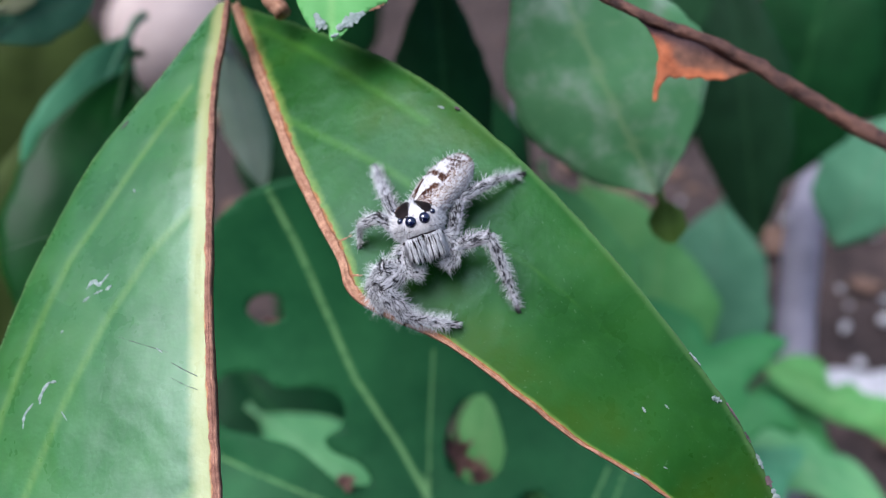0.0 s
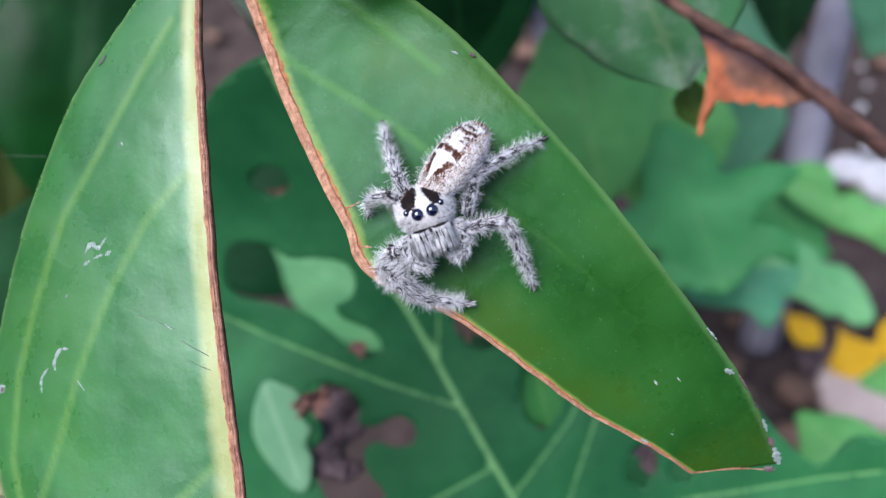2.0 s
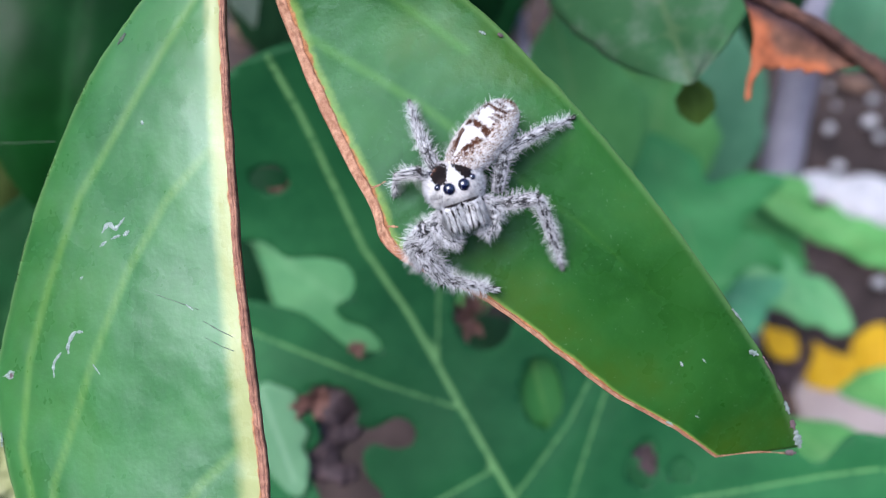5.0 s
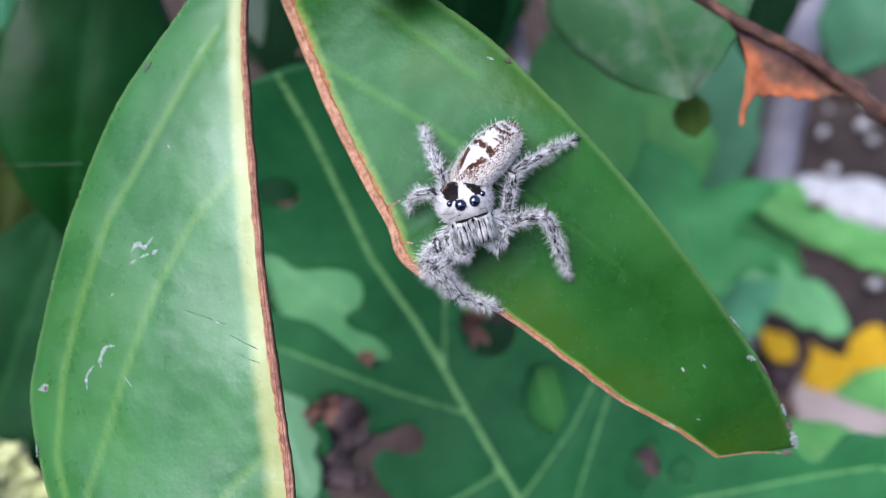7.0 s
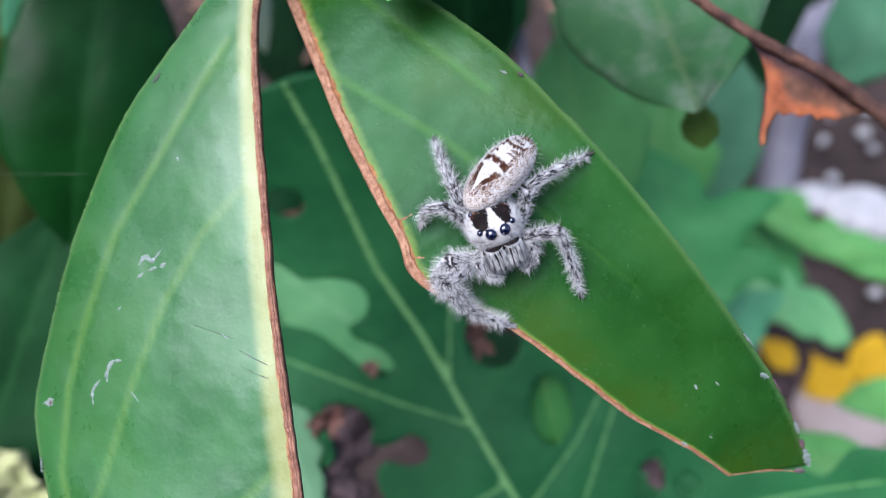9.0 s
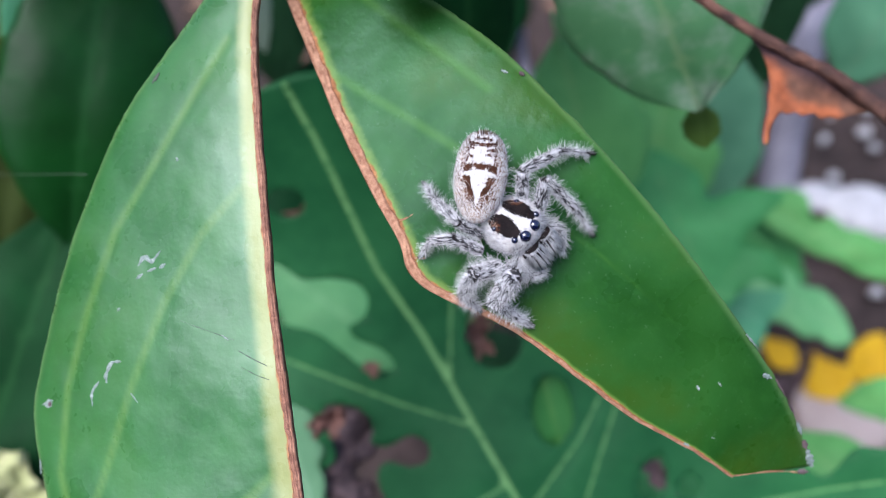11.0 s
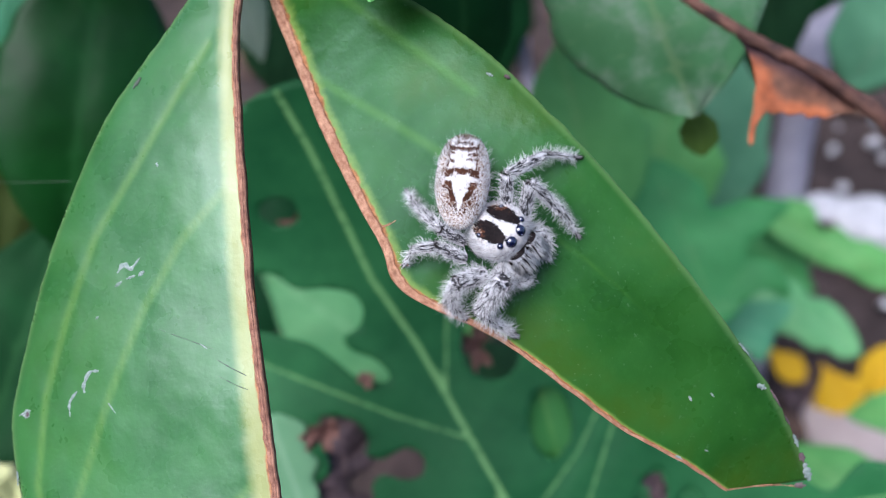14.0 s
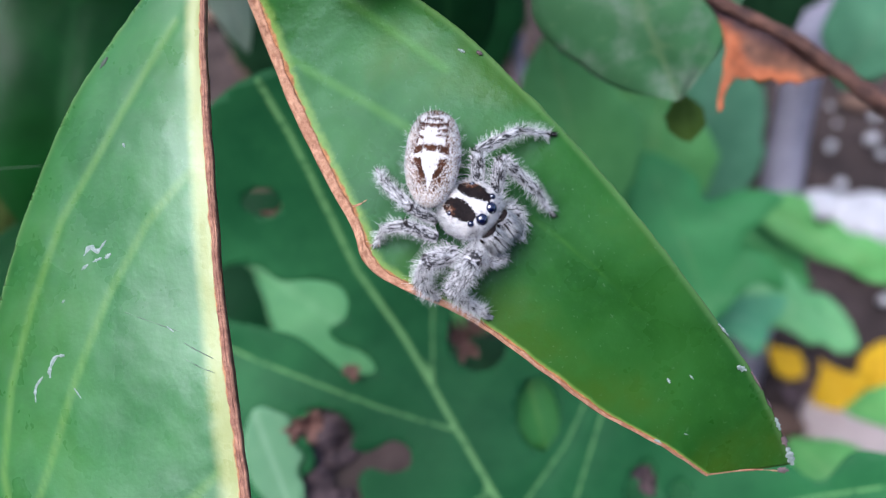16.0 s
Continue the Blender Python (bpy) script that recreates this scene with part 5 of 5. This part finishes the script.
def limb_fur(fz, a, b, r0, r1, count, length, pick, lean=0.55, thin=0.024):
    a, b = Vector(a), Vector(b)
    d = (b - a).normalized()
    u = d.orthogonal().normalized()
    w = d.cross(u)
    for _ in range(count):
        x, ang = fz.rnd.random(), fz.rnd.uniform(0, 2 * math.pi)
        n = u * math.cos(ang) + w * math.sin(ang)
        p = a.lerp(b, x) + n * (r0 + (r1 - r0) * x) * 0.95
        way = n + d * (lean + fz.rnd.gauss(0, 0.25)) + Vector([fz.rnd.gauss(0, 0.18) for _ in range(3)])
        fz.hair(p, way, length * fz.rnd.uniform(0.45, 1.3), thin * fz.rnd.uniform(0.7, 1.2), pick(x))


def build_head(spider):
    fz = Fuzz(21)
    round_body(fz, head_shape, lambda p: head_mark(p) if head_mark(p) != WHITE else PALE, 96, 84)
    back = lambda p, n: n * 0.28 + Vector((-0.6, 0, 0)) if p.x < 1.7 else n * 0.35 + Vector((0, p.y * 0.12, -0.7))
    furry(fz, head_shape, 8500, lambda p: head_mark(p) if head_mark(p) != WHITE or fz.rnd.random() < 0.64 else GREY, back, lambda p: 0.13 if head_mark(p) in (DARK, BROWN) else 0.30 + 0.09 * abs(p.y), 0.016)
    furry(fz, head_shape, 260, lambda p: WHITE if head_mark(p) != DARK else BROWN, lambda p, n: n + Vector((0.1, 0, -0.2)), lambda p: 0.7, 0.011)
    for k in range(900):                               # the dark fringe over the jaws
        y = fz.rnd.uniform(-1.95, 1.95)
        fz.hair(Vector((2.90 - 0.16 * y * y, y, -0.66 - 0.10 * y * y + fz.rnd.gauss(0, 0.06))), Vector((1.0, 0.2 * y, -0.45)), fz.rnd.uniform(0.26, 0.52), 0.028, DARK)
    head = part("cephalothorax", fz.mesh("cephalothorax"), spider, "white-furred head with two dark eye patches")
    for y in (1, -1):
        part("eye", ball((2.38, 0.67 * y, 0.72), 0.61), head, "large glossy black front eye")
        part("eye", ball((1.98, 1.62 * y, 1.02), 0.33), head, "small glossy black side eye")
        part("eye", ball((-0.35, 1.74 * y, 1.58), 0.29), head, "small glossy black side eye")
        part("eye", ball((0.9, 1.85 * y, 1.42), 0.14), head)
        fz = Fuzz(31 + y)
        top, low = Vector((2.42, 0.86 * y, -0.68)), Vector((3.0, 0.80 * y, -3.3))
        fz.grid(limb_rows(top, low, 0.98, 0.80, 0.1, 18, 22), lambda c: DARK)
        fz.grid(limb_rows(top + Vector((-0.5, 0.62 * y, -0.7)), low + Vector((-0.5, 0.6 * y, 0.6)), 0.46, 0.36, 0.0), RED)
        for _ in range(2000):                          # white locks that hang over the jaw, black between them
            q = fz.rnd.random() ** 1.4
            ang = fz.rnd.uniform(-2.1, 2.1)
            p = top.lerp(low, q * 0.68 + 0.01) + Vector((0.97 * math.cos(ang), 0.97 * math.sin(ang), 0.12))
            lock = (p.y * 2.05 + 0.22 * smooth_noise(p.z * 0.9, p.y * 1.5) + 0.25) % 1.0
            if lock < 0.12 + 0.24 * q:
                continue
            way = Vector((0.16 * math.cos(ang), 0.10 * math.sin(ang) + 0.10 * (0.62 - lock), -1)) + Vector([fz.rnd.gauss(0, 0.05) for _ in range(3)])
            fz.hair(p, way, fz.rnd.uniform(0.8, 1.5), 0.021, WHITE if fz.rnd.random() < 0.72 else GREY)
        part("chelicera", fz.mesh("chelicera"), head, "jaw with hanging grey-white bristles")
        fz = Fuzz(41 + y)
        chain = [Vector((1.4, 1.9 * y, -1.6)), Vector((1.9, 2.75 * y, -2.3)), Vector((2.2, 2.5 * y, -3.7)), Vector((2.7, 1.15 * y, -4.6))]
        for a, b, r0, r1 in zip(chain, chain[1:], (0.5, 0.58, 0.6), (0.52, 0.6, 0.42)):
            fz.grid(limb_rows(a, b, r0, r1), LEGSKIN)
            combed(fz, a, b, r0, r1, 260, 0.5, y + r0, 0.10)
            limb_fur(fz, a, b, r0, r1, 300, 0.95, lambda x: WHITE if fz.rnd.random() < 0.96 else DARK, 0.9, 0.014)
        part("pedipalp", fz.mesh("pedipalp"), head, "short leg-like feeler with long white hair")
    return head


def segment(name, length, r0, r1, seed, claw=False, hairy=1.0, band=False):
    fz = Fuzz(seed)
    fz.grid(limb_rows((-0.22, 0, 0), (length + 0.18, 0, 0), r0, r1, 0.14, 18, 18),
            (lambda c: DARK if c.x > (1.02 if band else 0.80) * length or band and 0.18 * length < c.x < 0.34 * length else LEGSKIN) if claw else (lambda c: DARK if c.x > 0.96 * length and hairy <= 1.2 else LEGSKIN))
    combed(fz, (0, 0, 0), (length, 0, 0), r0, r1, int(210 * length * (r0 + r1) * hairy), 0.40, seed, 0.20 if hairy > 1.2 else 0.15, 2.0 if band else (0.80 if claw else 0.97))
    if band:                                          # the black ring of a front foot
        limb_fur(fz, (0.18 * length, 0, 0), (0.34 * length, 0, 0), r0, r0 * 0.9, 190, 0.34, lambda x: DARK if fz.rnd.random() < 0.85 else WHITE, 1.6, 0.018)
    # long fine hairs that stand off on all sides
    limb_fur(fz, (0, 0, 0), (length * (0.86 if claw else 1.0), 0, 0), r0, r1, int(74 * length * hairy), 1.15 if hairy > 1.2 else 0.95, lambda x: WHITE if fz.rnd.random() < 0.93 else DARK, 0.35, 0.013)
    if claw:
        for k in range(260):
            x = fz.rnd.uniform(0.80, 1.02)
            n = Vector((0, fz.rnd.gauss(0, 1), fz.rnd.gauss(0, 1))).normalized()
            fz.hair(Vector((length * x, 0, 0)) + n * r1 * 0.7, n * 0.5 + Vector((1, 0, 0)), 0.2, 0.022, DARK if fz.rnd.random() < (0.2 if band else 0.75) else GREY)
    for k in range(int(5 * length)):                  # dark spines
        n = Vector((0, fz.rnd.gauss(0, 1), fz.rnd.gauss(0, 1))).normalized()
        fz.hair(Vector((length * fz.rnd.random(), 0, 0)) + n * r1, n * 0.6 + Vector((1, 0, 0)), 0.55, 0.022, DARK)
    return fz.mesh(name)


def bone(a, b):
    """The pose at a with x towards b."""
    x = (b - a).normalized()
    y = Vector((0, 0, 1)).cross(x)
    y = y.normalized() if y.length > 1e-6 else Vector((0, 1, 0))
    z = x.cross(y)
    return Matrix(((x.x, y.x, z.x, a.x * MM), (x.y, y.y, z.y, a.y * MM), (x.z, y.z, z.z, a.z * MM), (0, 0, 0, 1)))


class Leg:
    """Three rigid lengths from hip to foot; stances give hip, knee, ankle and foot in mm."""

    def __init__(self, spider, label, thick, first, second):
        self.a, self.b = [[Vector(p) for p in s] for s in (first, second)]
        self.n = [((self.a[i] - self.a[i + 1]).length + (self.b[i] - self.b[i + 1]).length) / 2 for i in range(3)]
        seed = len(bpy.data.objects)
        l, k, lush = self.n, thick * (0.92 if thick > 1.2 else 0.80), 1.9 if thick > 1.2 else 1.0
        self.leg = part("leg", segment("leg", l[0], 0.62 * k, 0.66 * k, seed, False, lush), spider, label)
        self.shin = part("tibia", segment("tibia", l[1], 0.62 * k, 0.48 * k, seed + 1, False, lush), self.leg)
        self.foot = part("tarsus", segment("tarsus", l[2], 0.36 * k, 0.17 * k, seed + 2, True, 0.9 * lush, lush > 1), self.leg)

    def stance(self, w, lift=0.0, step=0.0):
        q = [p.lerp(r, w) for p, r in zip(self.a, self.b)]
        q[3] = q[3] + Vector((0, 0, lift)) + Vector((-0.5, 1.7, 0.5)) * step
        for i in (2, 1, 0):
            q[i] = q[i + 1] + (q[i] - q[i + 1]).normalized() * self.n[i]
        m = [bone(q[i], q[i + 1]) for i in range(3)]
        back = m[0].inverted()
        return m[0], back @ m[1], back @ m[2]

    def key(self, rows):
        poses = [(t, self.stance(*how)) for t, *how in rows]
        for i, ob in enumerate((self.leg, self.shin, self.foot)):
            walk(ob, [(t, p[i]) for t, p in poses])


SPIDER_POSE = RIGHT_POSE @ Matrix.Translation((-7.0 * MM, -2.0 * MM, 2.677 * MM))
spider = thing("jumping_spider", "grey-white furry jumping spider standing on a leaf", "spider", SPIDER_POSE)
abdomen = build_abdomen(spider)
head = build_head(spider)
LEGS = [
    Leg(spider, "hairy grey speckled hind leg", 1.0, [(-4.58, -2.81, 2.59), (-7.17, -2.14, 3.45), (-10.49, -1.06, 0.92), (-12.81, -0.04, -1.62)],
        [(-2.7, -3.15, 2.78), (-5.26, -3.96, 3.51), (-8.33, -4.29, 1.28), (-9.91, -4.14, -1.08)]),
    Leg(spider, "hairy grey speckled leg", 1.0, [(-4.37, -3.18, 2.61), (-6.93, -3.95, 3.29), (-7.86, -5.72, 1.55), (-6.78, -7.09, -0.59)],
        [(-0.76, -3.83, 2.95), (-3.82, -5.2, 3.67), (-5.06, -7.27, 1.83), (-4.51, -9.14, -0.3)]),
    Leg(spider, "thick white-haired front leg", 1.5, [(-1.2, -5.06, 2.91), (-2.36, -8.3, 4.02), (1.16, -9.46, 2.07), (6.72, -6.58, 0.4)],
        [(2.41, -2.52, 2.93), (2.84, -3.83, 4.34), (4.84, -6.1, 2.19), (7.82, -5.41, 0.28)]),
    Leg(spider, "thick white-haired leg", 1.25, [(-0.8, -5.04, 2.44), (-2.44, -7.0, 3.81), (-1.85, -9.18, 1.86), (0.34, -9.87, 0.12)],
        [(1.22, -3.51, 2.87), (-0.01, -6.0, 4.0), (1.05, -8.12, 2.06), (3.5, -7.97, 0.26)]),
    Leg(spider, "hairy grey speckled leg", 1.05, [(0.03, -0.8, 3.0), (1.71, 3.16, 4.6), (6.24, 1.73, 2.4), (9.2, 0.67, 0.24)],
        [(-0.31, 2.51, 2.98), (-2.07, 5.19, 4.34), (1.84, 5.77, 2.5), (4.64, 5.67, 0.29)]),
    Leg(spider, "hairy grey speckled hind leg", 1.05, [(-0.59, 0.51, 2.46), (-2.93, 3.69, 3.26), (-2.12, 7.94, 2.04), (-1.23, 10.81, 0.01)],
        [(-2.05, 1.89, 2.34), (-4.64, 3.89, 3.08), (-3.68, 8.25, 1.89), (-1.14, 10.85, 0.02)]),
]

# silk thread between the leaves
v, f = tube([(-0.0808, 0.1061, 0.2259), (-0.066, 0.0955, 0.2365), (-0.0487, 0.0848, 0.2479)], [0.00002, 0.00002, 0.00002], 5, 0, 12)
tagged(new("silk_thread", mesh_of("silk_thread", v, f, [silk_mat])), "thin stretched silk thread between leaves", "thread")


def body_pose(c, ahead, left):
    x = Vector(ahead).normalized()
    y = Vector(left)
    y = (y - x * y.dot(x)).normalized()
    z = x.cross(y)
    return Matrix(((x.x, y.x, z.x, c[0] * MM), (x.y, y.y, z.y, c[1] * MM), (x.z, y.z, z.z, c[2] * MM), (0, 0, 0, 1)))


def back_pose(c, ahead, up):
    x, z = Vector(ahead).normalized(), Vector(up)
    return body_pose(c, x, z.cross(x))


def motions():
    first = body_pose((-3.86, -1.25, 3.30), (0.455, -0.166, 0.875), (0.382, 0.924, -0.023))
    second = body_pose((-3.55, -2.05, 3.25), (0.36, -0.115, 0.926), (0.389, 0.921, -0.007))
    up_look = body_pose((-4.05, -2.05, 3.35), (0.39, -0.098, 0.916), (0.404, 0.911, -0.07))
    lower = body_pose((-2.60, -1.96, 3.2), (0.41, -0.118, 0.905), (0.389, 0.920, -0.047))
    bowed = body_pose((-2.55, -1.30, 3.02), (0.575, -0.187, 0.795), (0.318, 0.948, -0.015))
    turned = body_pose((-0.95, 0.05, 2.95), (0.69, 0.30, 0.66), (-0.19, 0.94, -0.27))
    halfway = body_pose((-1.6, -0.5, 3.2), (0.60, 0.0, 0.80), (0.08, 0.99, -0.03))
    walk(head, [(0.0, first), (1.0, second), (4.2, second), (6.3, up_look), (8.0, up_look), (8.5, lower), (9.0, bowed), (9.2, bowed), (10.2, halfway), (11.3, turned), (16.0, turned)])
    rear_0 = back_pose((-5.05, 2.60, 2.87), (0.19, -0.97, 0.12), (-0.69, -0.05, 0.72))
    rear_1 = back_pose((-5.74, 2.08, 3.04), (0.12, -0.987, 0.103), (-0.69, -0.01, 0.725))
    rear_2 = back_pose((-6.73, 0.42, 3.06), (0.684, -0.712, 0.16), (-0.20, 0.04, 0.98))
    rear_h = back_pose((-6.3, 1.4, 3.1), (0.42, -0.88, 0.14), (-0.36, 0.0, 0.93))
    walk(abdomen, [(0.0, rear_0), (4.2, rear_0), (6.3, rear_1), (9.2, rear_1), (10.2, rear_h), (11.3, rear_2), (16.0, rear_2)])
    for leg, lift in zip(LEGS, (1.2, 0.8, 0.6, 1.0, 1.4, 0.2)):
        first = 1.0 if leg is LEGS[2] else 0.0            # a front leg sets its foot down anew
        leg.key([(0.0, 0, 0, first), (4.2, 0, 0, first), (5.2, 0, first * 0.8, first * 0.5), (6.3, 0, 0), (9.2, 0, 0), (10.2, 0.5, lift), (11.3, 1, 0), (16.0, 1, 0)])


motions()
